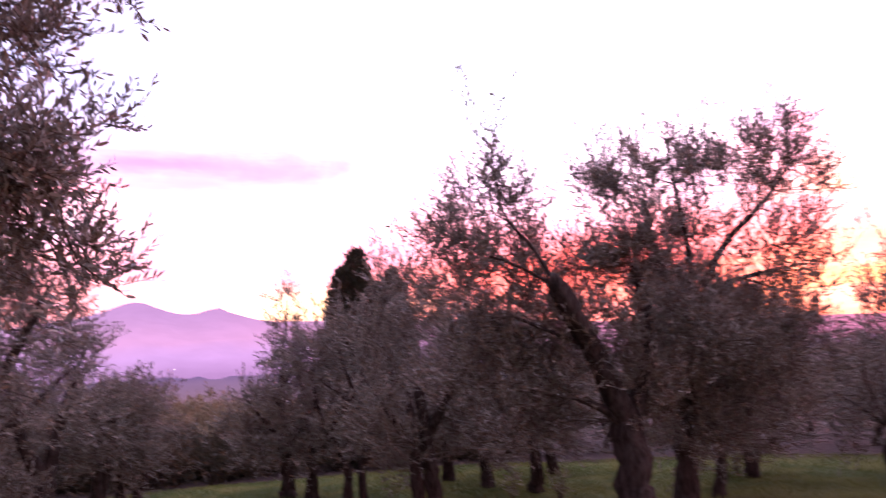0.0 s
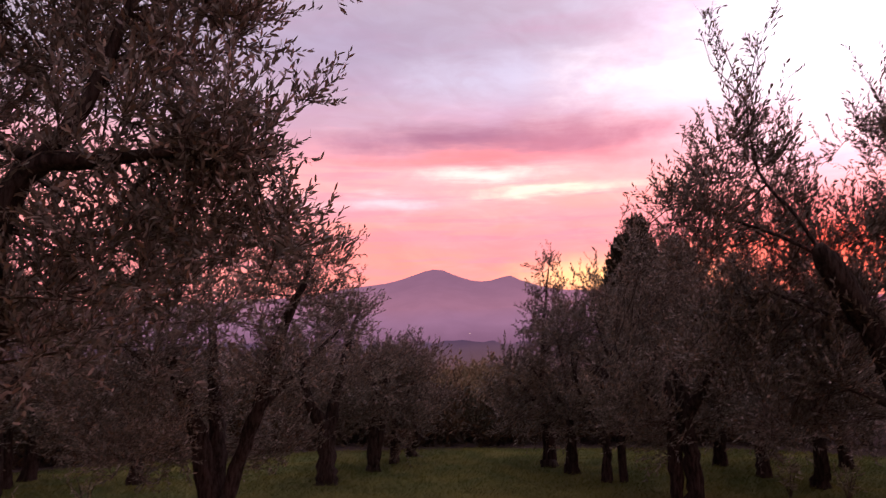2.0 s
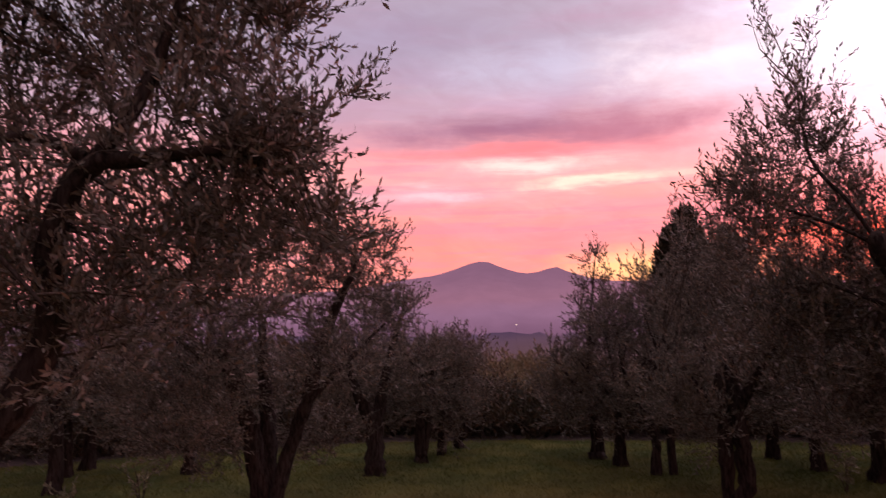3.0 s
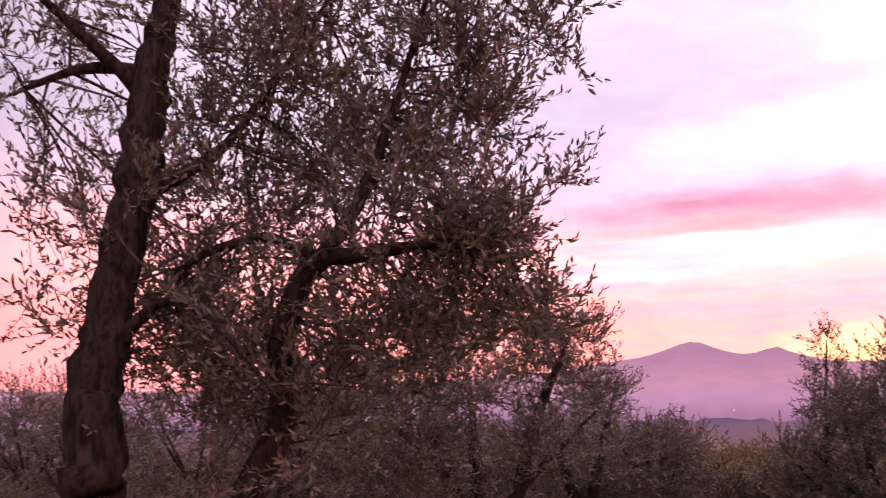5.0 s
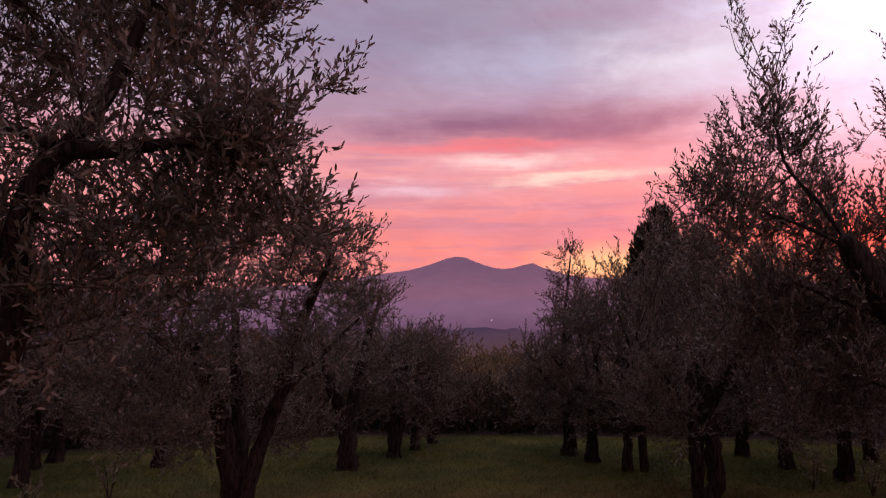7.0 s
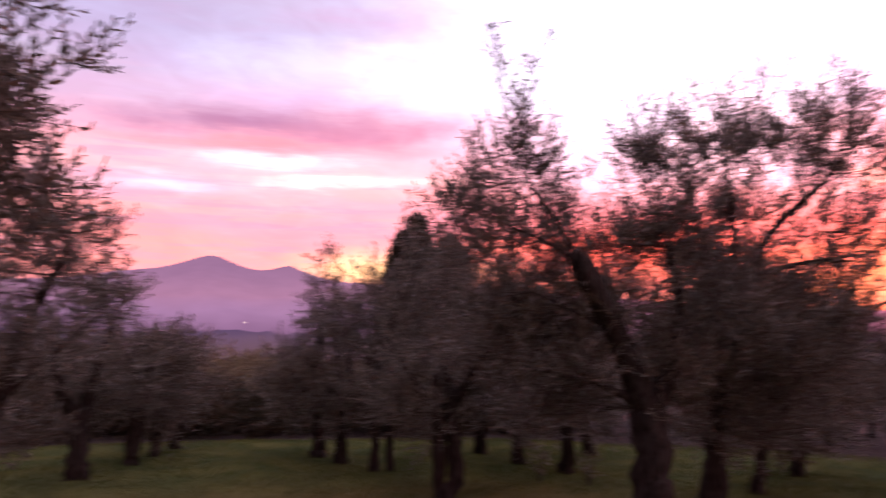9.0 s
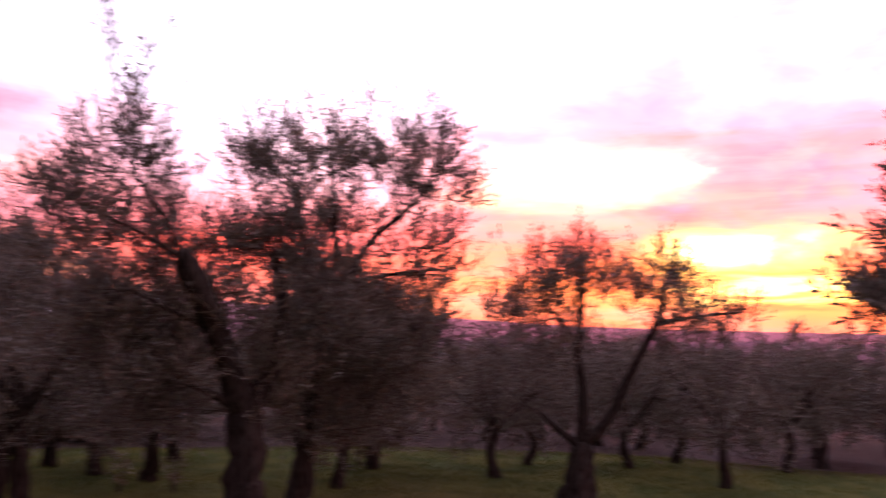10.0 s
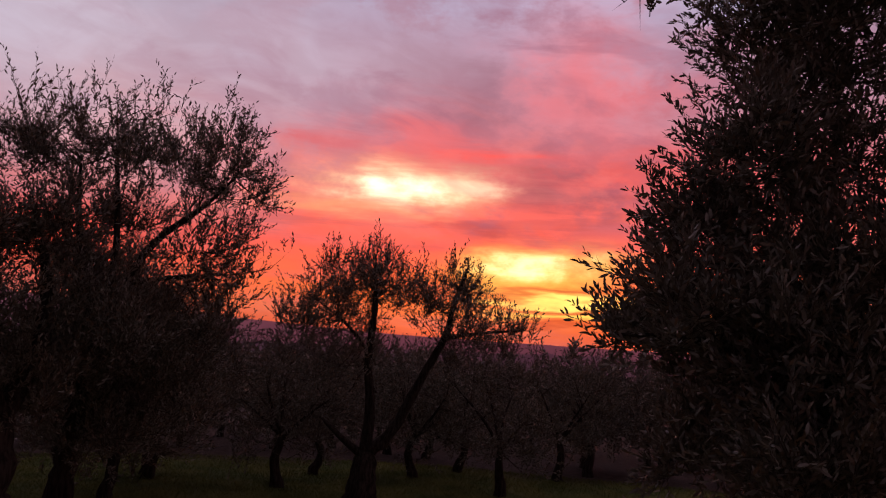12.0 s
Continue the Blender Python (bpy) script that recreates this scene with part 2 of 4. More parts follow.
def ground_material():
    m, n = material("meadow")
    c, where, r, edge, small = meadow_colour(n)
    soil = n.mix(n.span(small, 0.35, 0.65), (0.03, 0.023, 0.02, 1), (0.07, 0.052, 0.05, 1))
    c = n.mix(n.span(edge, 11.9, 12.6), c, soil)
    far = n.mix(n.span(n.noise(where, 0.012, 4.0), 0.4, 0.6), (0.05, 0.055, 0.03, 1), (0.13, 0.09, 0.05, 1))
    c = n.mix(n.span(r, 40.0, 90.0), c, far)
    finish(n, c, 0.95, small, 0.05, spec=0.1)
    return m


def grass_material():
    m, n = material("grass_blade")
    pick = n.add("ShaderNodeNewGeometry").outputs["Random Per Island"]
    c = n.mix(1.0, meadow_colour(n)[0], n.ramp(pick, [(0.0, (1.15, 1.15, 1.1, 1)), (1.0, (1.5, 1.45, 1.3, 1))]), "MULTIPLY")
    finish(n, c, 0.8, through_light=0.5, spec=0.08)
    return m


def haze_glow_material(name, beside_stops, sun_stops, z0, z1, strength):
    """Land so far off that the lit evening air before it is all one sees; that haze is painted as a glow, by height and
    sunward.
    """
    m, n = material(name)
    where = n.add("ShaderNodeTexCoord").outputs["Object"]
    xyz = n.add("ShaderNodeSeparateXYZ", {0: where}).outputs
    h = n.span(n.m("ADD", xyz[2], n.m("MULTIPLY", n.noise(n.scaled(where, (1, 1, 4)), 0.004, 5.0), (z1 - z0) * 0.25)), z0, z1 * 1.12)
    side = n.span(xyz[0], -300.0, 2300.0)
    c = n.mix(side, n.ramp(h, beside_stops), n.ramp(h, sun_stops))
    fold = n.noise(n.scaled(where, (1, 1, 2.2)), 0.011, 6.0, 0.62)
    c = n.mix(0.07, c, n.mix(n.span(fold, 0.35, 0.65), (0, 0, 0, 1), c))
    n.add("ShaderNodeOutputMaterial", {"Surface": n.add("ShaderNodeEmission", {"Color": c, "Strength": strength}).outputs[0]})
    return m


MEADOW = ground_material()
# haze colours painted as emission, redder on the side of the sunset
MOUNTAIN_HAZE_GLOW = haze_glow_material("mountain_haze_glow", [(0.0, lin(140, 98, 130, 0.26)), (0.35, lin(168, 122, 156, 0.27)), (0.62, lin(178, 124, 152, 0.26)), (1.0, lin(154, 110, 140, 0.27))],
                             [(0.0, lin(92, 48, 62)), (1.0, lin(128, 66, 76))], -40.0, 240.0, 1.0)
HILL_HAZE_GLOW = haze_glow_material("hill_haze_glow", [(0.0, lin(122, 88, 96, 0.22)), (0.6, lin(116, 86, 108, 0.23)), (1.0, lin(94, 73, 108, 0.22))], [(0.0, lin(58, 34, 42)), (1.0, lin(86, 46, 56))], -45.0, 10.0, 1.0)


# ---- builders ----
def mesh_of(name, verts, faces, mat, smooth=True):
    """A mesh from arrays; faces all have the same number of corners."""
    verts, faces = np.asarray(verts, "f"), np.asarray(faces, "i")
    me = bpy.data.meshes.new(name)
    k = faces.shape[1]
    me.vertices.add(len(verts)), me.loops.add(faces.size), me.polygons.add(len(faces))
    me.vertices.foreach_set("co", verts.ravel())
    me.loops.foreach_set("vertex_index", faces.ravel())
    me.polygons.foreach_set("loop_start", np.arange(0, faces.size, k, dtype="i"))
    me.polygons.foreach_set("use_smooth", np.full(len(faces), smooth))
    me.update(calc_edges=True)
    me.materials.append(mat)
    return me


def part(name, me, parent, label="", kind=""):
    ob = new(name, me)
    ob.parent = parent
    return tagged(ob, label, kind=kind)


def thing(name, place, label, category, group="", kind=""):
    ob = new(name)
    ob.location = place
    return tagged(ob, label, category, group, kind)


def unit(v):
    return v / np.maximum(np.linalg.norm(v, axis=-1, keepdims=True), 1e-9)


def smooth_line(pts, step, rng, wobble):
    """A bent line through points of x, y, z, radius, finely divided and a little gnarled."""
    p = np.asarray(pts, float)
    n = len(p)
    out = []
    for i in range(n - 1):
        a, b, c, d = p[max(i - 1, 0)], p[i], p[i + 1], p[min(i + 2, n - 1)]
        k = max(2, int(np.linalg.norm(c[:3] - b[:3]) / step))
        for u in np.arange(k) / k:
            out.append(0.5 * (2 * b + (c - a) * u + (2 * a - 5 * b + 4 * c - d) * u * u + (3 * b - a - 3 * c + d) * u ** 3))
    out.append(p[-1])
    out = np.array(out)
    out[1:-1, :3] += rng.normal(0, wobble, (len(out) - 2, 3)) * out[1:-1, 3:]
    return out


def tube(line, sides, rng, gnarl, flare=0.0):
    """Vertices and quads of a tube round a line, closed to a point at its end."""
    p, r = line[:, :3], np.maximum(line[:, 3], 0.0015)
    t = unit(np.gradient(p, axis=0))
    side = unit(np.cross(t, np.array([0.31, 0.87, 0.38])))
    over = np.cross(t, side)
    a = np.arange(sides) * 2 * np.pi / sides
    lump = 1 + gnarl * (0.6 * np.sin(a * 3 + rng.uniform(0, 6))[None, :] * np.sin(np.linspace(0, rng.uniform(3, 9), len(p)))[:, None] + rng.normal(0, 0.45, (len(p), sides)))
    if flare:
        wind = a[None, :] * 4 + rng.uniform(0, 6) + p[:, 2:3] * rng.uniform(2.0, 4.0)
        lump = lump + 0.10 * np.sin(wind) + flare * np.exp(-np.maximum(p[:, 2:3], 0) / 0.13) * (0.45 + 0.55 * np.sin(wind))
    v = p[:, None] + (r[:, None] * lump)[..., None] * (np.cos(a)[None, :, None] * side[:, None] + np.sin(a)[None, :, None] * over[:, None])
    v[-1] = p[-1] + (v[-1] - p[-1]) * 0.6
    i, j = np.meshgrid(np.arange(len(p) - 1), np.arange(sides), indexing="ij")
    k = (j + 1) % sides
    f = np.stack([i * sides + j, i * sides + k, (i + 1) * sides + k, (i + 1) * sides + j], -1).reshape(-1, 4)
    v = np.vstack([v.reshape(-1, 3), p[-1:] + t[-1:] * r[-1] * 0.3])
    tip, last = len(v) - 1, (len(p) - 1) * sides
    cap = np.array([[last + q, last + (q + 1) % sides, tip, tip] for q in range(0, sides)])
    return v, f, cap[:, :3]


def limb_mesh(name, line, sides, rng, gnarl, mat, flare=0.0):
    v, f, cap = tube(line, sides, rng, gnarl, flare)
    tri = np.vstack([f[:, [0, 1, 2]], f[:, [0, 2, 3]], cap])
    return mesh_of(name, v, tri, mat)


def sticks(a, b, c, r):
    """Thin three-sided twigs, each bent from a over b to c, with radius r at the foot."""
    t = unit(c - a)
    s = unit(np.cross(t, np.array([0.3, 0.5, 0.81])))
    o = np.cross(t, s)
    ring = [np.cos(q) * s + np.sin(q) * o for q in (0.0, 2.1, 4.2)]
    v = np.stack([a + g * r[:, None] for g in ring] + [b + g * r[:, None] * 0.7 for g in ring] + [c], 1)
    f = np.array([(0, 1, 4), (0, 4, 3), (1, 2, 5), (1, 5, 4), (2, 0, 3), (2, 3, 5), (3, 4, 6), (4, 5, 6), (5, 3, 6)])
    n = len(a)
    return v.reshape(-1, 3), (f[None] + np.arange(n)[:, None, None] * 7).reshape(-1, 3)


def leaves(p, d, length, width, rng, fine):
    """Lance-shaped leaves at p, pointing along d, folded a little along the midrib."""
    n = len(p)
    s = unit(np.cross(d, unit(rng.normal(0, 1, (n, 3)))))
    h = np.cross(d, s)
    L, w = length[:, None], width[:, None]
    bend = h * L * rng.uniform(-0.16, 0.16, (n, 1))
    if fine:
        v = np.stack([p, p + d * L * 0.3 + s * w * 0.42 + h * w * 0.18, p + d * L * 0.68 + s * w * 0.4 + h * w * 0.15 + bend * 0.6, p + d * L + bend,
                      p + d * L * 0.68 - s * w * 0.4 + h * w * 0.15 + bend * 0.6, p + d * L * 0.3 - s * w * 0.42 + h * w * 0.18], 1)
        f = np.array([(0, 1, 5), (1, 2, 4), (1, 4, 5), (2, 3, 4)])
        return v.reshape(-1, 3), (f[None] + np.arange(n)[:, None, None] * 6).reshape(-1, 3)
    v = np.stack([p, p + d * L * 0.5 + s * w * 0.5 + h * w * 0.2, p + d * L + bend, p + d * L * 0.5 - s * w * 0.5 + h * w * 0.2], 1)
    f = np.array([(0, 1, 2), (0, 2, 3)])
    return v.reshape(-1, 3), (f[None] + np.arange(n)[:, None, None] * 4).reshape(-1, 3)


def foliage(hub, lobes, shoots, rng, branches, twigs, gap, leaf, fine, droop):
    """Boughs out of the limb points hub into each lobe (x, y, z, radius, fullness), branches that fill it, twigs on them and paired leaves on those, and long shoots (x, y, z, length).
    Returns the sticks and the leaves as arrays of vertices and triangles."""
    A, B, C, R, G = [], [], [], [], []

    def add(a, b, c, r, g):
        A.append(a), B.append(b), C.append(c), R.append(np.full(len(a), r)), G.append(np.full(len(a), g))

    hub = np.asarray(hub)
    for x, y, z, r, full in lobes:
        c = np.array([x, y, z])
        r = r * 1.08
        nm, nb = max(2, int(1.5 + 5 * r * full)), max(3, int(branches * full * min(1.3, 0.45 + 1.25 * r)))
        near = hub[np.argsort(np.linalg.norm(hub - c, axis=1))[:6]]
        root = near[rng.integers(0, len(near), nm)]
        fork = c + rng.normal(0, 0.4 * r, (nm, 3))
        sag = (root + fork) / 2 + rng.normal(0, 0.12 * r, (nm, 3)) + np.array([0, 0, 0.08 * r])
        add(root, sag, fork, 0.005 + 0.008 * r, 0.0)
        k = rng.integers(0, nm, nb)
        u = rng.uniform(0.55, 1.0, (nb, 1))
        foot = sag[k] + (fork[k] - sag[k]) * (2 * u - 1)
        end = c + unit(rng.normal(0, 1, (nb, 3))) * r * rng.uniform(0.06, 1.0, (nb, 1)) ** 0.42 * np.array([1, 1, 0.9])
        mid = (foot + end) / 2 + rng.normal(0, 0.10 * r, (nb, 3)) + np.array([0, 0, -0.06 * r])
        add(foot, mid, end, 0.0038, gap * 3.0)
        k = np.repeat(np.arange(nb), twigs)
        u = rng.uniform(0.4, 1.0, (len(k), 1))
        s = (1 - u) ** 2 * foot[k] + 2 * u * (1 - u) * mid[k] + u * u * end[k]
        away = (s - c) / r
        out = unit(away * 0.5 + unit(end[k] - mid[k]) * 0.3 + rng.normal(0, 0.42, (len(k), 3)) + np.array([0, 0, 0.5 - 1.6 * droop]))
        ln = rng.uniform(0.12, 0.4, (len(k), 1)) * (0.55 + 0.6 * r)
        m = s + out * ln * 0.5 + rng.normal(0, 0.05, (len(k), 3)) * ln
        e = s + out * ln + np.array([0, 0, 1.0]) * (0.10 - droop * rng.uniform(0.2, 1.2, (len(k), 1))) * ln
        add(s, m, e, 0.0022, gap)
    for x, y, z, ln in shoots:
        c = np.array([[x, y, z]])
        root = hub[np.argmin(np.linalg.norm(hub - c, axis=1))][None]
        add(root, (root + c) / 2 + rng.normal(0, 0.04, (1, 3)), c, 0.005, 0.0)
        for q in range(3):
            out = unit(np.array([[rng.normal(0, 0.34), rng.normal(0, 0.34), 1.0]])) * ln * rng.uniform(0.55, 1.0)
            foot = root + (c - root) * rng.uniform(0.6, 1.0)
            add(foot, foot + out * 0.5 + rng.normal(0, 0.09 * ln, (1, 3)), foot + out, 0.0026, gap * 1.7)
            side = foot + out * rng.uniform(0.15, 0.75, (3, 1))
            go = side + unit(rng.normal(0, 0.6, (3, 3)) + out / ln) * rng.uniform(0.15, 0.4, (3, 1)) * ln
            add(side, (side + go) / 2, go, 0.002, gap * 1.5)
    A, B, C, R, G = np.vstack(A), np.vstack(B), np.vstack(C), np.concatenate(R), np.concatenate(G)
    thin = np.where(G > 0)[0]
    count = np.maximum(3, (np.linalg.norm(C[thin] - A[thin], axis=1) / G[thin]).astype(int))
    k = np.repeat(thin, count)
    step = np.arange(len(k)) - np.repeat(np.cumsum(count) - count, count)
    u = (0.1 + 0.92 * (step + rng.uniform(0.0, 0.9, len(k))) / np.repeat(count, count))[:, None]
    p = (1 - u) ** 2 * A[k] + 2 * u * (1 - u) * (2 * B[k] - (A[k] + C[k]) / 2) + u * u * C[k]
    d = unit(unit(C[k] - A[k]) * 0.75 + unit(rng.normal(0, 1, (len(k), 3))) * 0.66 + np.array([0, 0, 0.18]))
    ln = leaf * rng.uniform(0.6, 1.2, len(k))
    return sticks(A, B, C, R), leaves(p, d, ln, ln * rng.uniform(0.25, 0.36, len(k)), rng, fine)


def olive_tree(label, base, limbs, lobes, shoots=(), seed=1, branches=15, twigs=7, gap=0.017, leaf=0.055, fine=False, droop=0.1, mat=None, skirt=0.0):
    """One olive tree: limbs are bent lines of (x, y, z, radius), the first of them the trunk; lobes are the masses of its crown."""
    rng = np.random.default_rng(seed)
    at = np.array([base[0], base[1], 0.0])
    tree = thing("olive_tree", at, label, "tree", "olive grove")
    hub = []
    for i, line in enumerate(limbs):
        pts = [(x - at[0], y - at[1], z, r) for x, y, z, r in line]
        if i == 0:
            x, y, z, r = pts[0]
            pts = [(x, y, -0.08, r * 1.22), (x, y, 0.07, r * 1.03)] + ([(x, y, z, r)] if z > 0.2 else []) + pts[1:]
        fineline = smooth_line(pts, 0.07 if i == 0 else 0.09, rng, 0.10)
        part("trunk" if i == 0 else "limb", limb_mesh("trunk" if i == 0 else "limb", fineline, 18 if i == 0 else 8, rng, 0.13, BARK, 0.0 if i else 0.32), tree)
        hub.extend(fineline[len(fineline) // 3:, :3] if i else fineline[-3:, :3])
    lobes = [(x - at[0], y - at[1], z, r, f) for x, y, z, r, f in lobes]
    for i in range(8 if skirt else 0):
        k = skirt * rng.uniform(0.45, 0.85)
        if math.cos(i * 0.785) * at[0] + math.sin(i * 0.785) * at[1] < -0.2 * math.hypot(at[0], at[1]):
            continue
        lobes.append((math.cos(i * 0.785) * k, math.sin(i * 0.785) * k, rng.uniform(0.55, 0.95), 0.36, 0.8))
    shoots = [(x - at[0], y - at[1], z, s) for x, y, z, s in shoots]
    (sv, sf), (lv, lf) = foliage(hub, lobes, shoots, rng, branches, twigs, gap, leaf, fine, droop)
    twigwork = part("branchwork", mesh_of("branchwork", sv, sf, TWIG, False), tree, "thin grey-brown twigs", "stuff")
    part("foliage", mesh_of("foliage", lv, lf, mat or OLIVE_LEAF, False), twigwork, "narrow grey-green leaves", "stuff")
    return tree


def grown_olive(label, base, height, spread, seed, stems=1, lean=0.0, **more):
    """An olive tree of that height and crown radius, grown by chance: short trunk, spreading limbs, a crown of lobes."""
    rng = np.random.default_rng(seed)
    x, y = base
    fork = height * rng.uniform(0.24, 0.34)
    r0 = 0.024 + 0.018 * height
    a0 = rng.uniform(0, 6.3)
    limbs = []
    for s in range(stems):
        dx, dy = (math.cos(a0 + s * 3.1) * 0.16 * (stems > 1), math.sin(a0 + s * 3.1) * 0.05 * (stems > 1))
        limbs.append([(x + dx * 0.6, y + dy, 0.0, r0 / stems ** 0.4), (x + dx + lean * 0.2 + rng.normal(0, 0.05), y + dy + rng.normal(0, 0.04), fork * 0.55, r0 * 0.82 / stems ** 0.4), (x + dx * 2 + lean * 0.5, y + dy, fork, r0 * 0.7 / stems ** 0.4)])
    lobes, shoots = [], []
    n = int(rng.integers(4, 7))
    for i in range(n):
        a = a0 + i * 6.283 / n + rng.uniform(-0.4, 0.4)
        k = rng.uniform(0.45, 0.75) * spread
        z = height * rng.uniform(0.5, 0.82)
        c = (x + lean + math.cos(a) * k, y + math.sin(a) * k, z)
        t = limbs[i % stems][-1]
        limbs.append([(t[0], t[1], t[2] * 0.95, r0 * 0.45), ((t[0] + c[0]) / 2 + rng.normal(0, 0.06), (t[1] + c[1]) / 2, (t[2] + c[2]) / 2, r0 * 0.3), (*c, r0 * 0.1)])
        lobes.append((*c, spread * rng.uniform(0.42, 0.6), 1.0))
        shoots.append((c[0], c[1], c[2] + spread * 0.3, rng.uniform(0.25, 0.6)))
    lobes.append((x + lean, y, height * 0.8, spread * 0.5, 0.9))
    for i in range(7):
        a = a0 + 0.6 + i * 0.9
        k = spread * rng.uniform(0.45, 0.72)
        lobes.append((x + lean + math.cos(a) * k, y + math.sin(a) * k, 0.42 + height * rng.uniform(0.06, 0.2), spread * 0.37, 0.8))
    return olive_tree(label, base, limbs, lobes, shoots, seed=seed, **more)


# ---- the land ----
def land_height(x, y):
    r = math.hypot(x, y)
    z = 0.05 * noise.noise((x * 0.35, y * 0.35, 0.0)) + 0.02 * noise.noise((x * 1.3, y * 1.3, 3.0))
    if r > 12.0:
        z -= 0.06 * (min(r, 60.0) - 12.0)
    if r > 60.0:
        z -= 44.0 * (1 - math.exp(-(r - 60.0) / 420.0))
    return z


def build_ground():
    turns = 160
    radii = [0.0] + [0.5 * i for i in range(1, 41)] + [20.0 * 1.14 ** i for i in range(1, 43)]
    verts = [(0, 0, land_height(0, 0))]
    for r in radii[1:]:
        for k in range(turns):
            a = k * 2 * math.pi / turns
            verts.append((r * math.cos(a), r * math.sin(a), land_height(r * math.cos(a), r * math.sin(a))))
    faces = [(0, 1 + k, 1 + (k + 1) % turns) for k in range(turns)]
    for i in range(len(radii) - 2):
        a, b = 1 + i * turns, 1 + (i + 1) * turns
        for k in range(turns):
            q = (k + 1) % turns
            faces += [(a + k, b + k, b + q), (a + k, b + q, a + q)]
    ob = new("ground", mesh_of("ground", verts, faces, MEADOW))
    return tagged(ob, "short dusk-dark meadow grass with bare soil beyond", "ground", kind="structure")


build_ground()


def range_of_hills(name, profile, near, far, floor, mat, a0, a1, label, rough):
    """A chain of hills seen from the origin: profile gives the skyline's elevation in degrees by azimuth."""
    cols, rows = 260, 14
    verts, faces = [], []
    for j in range(rows + 1):
        u = j / rows
        d = near + (far - near) * u
        for i in range(cols + 1):
            a = a0 + (a1 - a0) * i / cols
            top = 1.7 + far * math.tan(radians(profile(a)))
            rise = u ** 1.25
            z = floor + (top - floor) * rise
            z += (top - floor) * 0.16 * math.sin(math.pi * u) * noise.fractal((a * 0.16, u * 2.2, 1.0), 0.8, 2.1, 4)
            z += rough * noise.fractal((a * 0.9, u * 4.0, 7.0), 0.7, 2.0, 4) * (0.25 + 0.75 * math.sin(math.pi * min(u, 0.98)))
            verts.append((-d * math.sin(radians(a)), d * math.cos(radians(a)), z))
    for j in range(rows):
        for i in range(cols):
            p = j * (cols + 1) + i
            faces += [(p, p + 1, p + cols + 2), (p, p + cols + 2, p + cols + 1)]
    ob = new(name, mesh_of(name, verts, faces, mat))
    return tagged(ob, label, "mountain", kind="structure")


def bell(a, c, w):
    return math.exp(-((a - c) / w) ** 2)


def mountain_line(a):
    base = 0.9 + 2.3 * (1 / (1 + math.exp(-(a + 22) / 7.0))) - 1.3 * (1 / (1 + math.exp(-(a - 24) / 5.0)))
    return base + 1.45 * bell(a, 7.9, 3.0) + 0.2 * bell(a, 7.8, 1.0) + 0.80 * bell(a, 2.4, 2.2) + 0.34 * bell(a, 2.7, 0.55) + 0.5 * bell(a, 13.0, 3.0) + 0.2 * bell(a, -38, 6)


# both ranges glow with their painted haze and take no light
range_of_hills("mountain_backdrop", mountain_line, 2300.0, 3000.0, -60.0, MOUNTAIN_HAZE_GLOW, 80.0, -100.0, "hazy violet mountain with a rounded peak at dusk", 6.0)
range_of_hills("hill_backdrop", lambda a: -0.5 + 0.2 * bell(a, 6.2, 1.4) + 0.1 * bell(a, 9.5, 1.0) + 0.75 * bell(a, -62, 9) + 0.4 * bell(a, -45, 12) + 0.25 * bell(a, 22, 8), 900.0, 1500.0, -46.0, HILL_HAZE_GLOW, 80.0, -100.0,
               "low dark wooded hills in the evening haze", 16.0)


def build_grass():
    """Blades all over the meadow."""
    rng = np.random.default_rng(5)
    n = 300000
    a = rng.normal(0.33, 1.0, n)
    r = np.sqrt(rng.uniform(0.0, 12.5 ** 2, n))
    x, y = r * np.sin(a), r * np.cos(a)
    clump = np.array([noise.noise((p * 1.1, q * 1.1, 9.0)) for p, q in zip(x[::10], y[::10])]).repeat(10)[:n]
    h = rng.uniform(0.02, 0.06, n) * (1.0 + 0.8 * clump)
    z = np.array([land_height(p, q) for p, q in zip(x, y)])
    t = rng.uniform(0, 6.283, n)
    w = rng.uniform(0.003, 0.006, n)
    foot = np.stack([x, y, z - 0.004], 1)
    s = np.stack([np.cos(t), np.sin(t), 0 * t], 1) * w[:, None]
    tip = foot + np.stack([rng.normal(0, 0.8, n) * h, rng.normal(0, 0.8, n) * h, h * 0.9], 1)
    v = np.stack([foot - s, foot + s, tip], 1).reshape(-1, 3)
    ob = new("grass", mesh_of("grass", v, np.arange(3 * n).reshape(-1, 3), GRASS, False))
    tagged(ob, "short green and straw-coloured meadow grass", "grass", kind="stuff")


GRASS = grass_material()
build_grass()


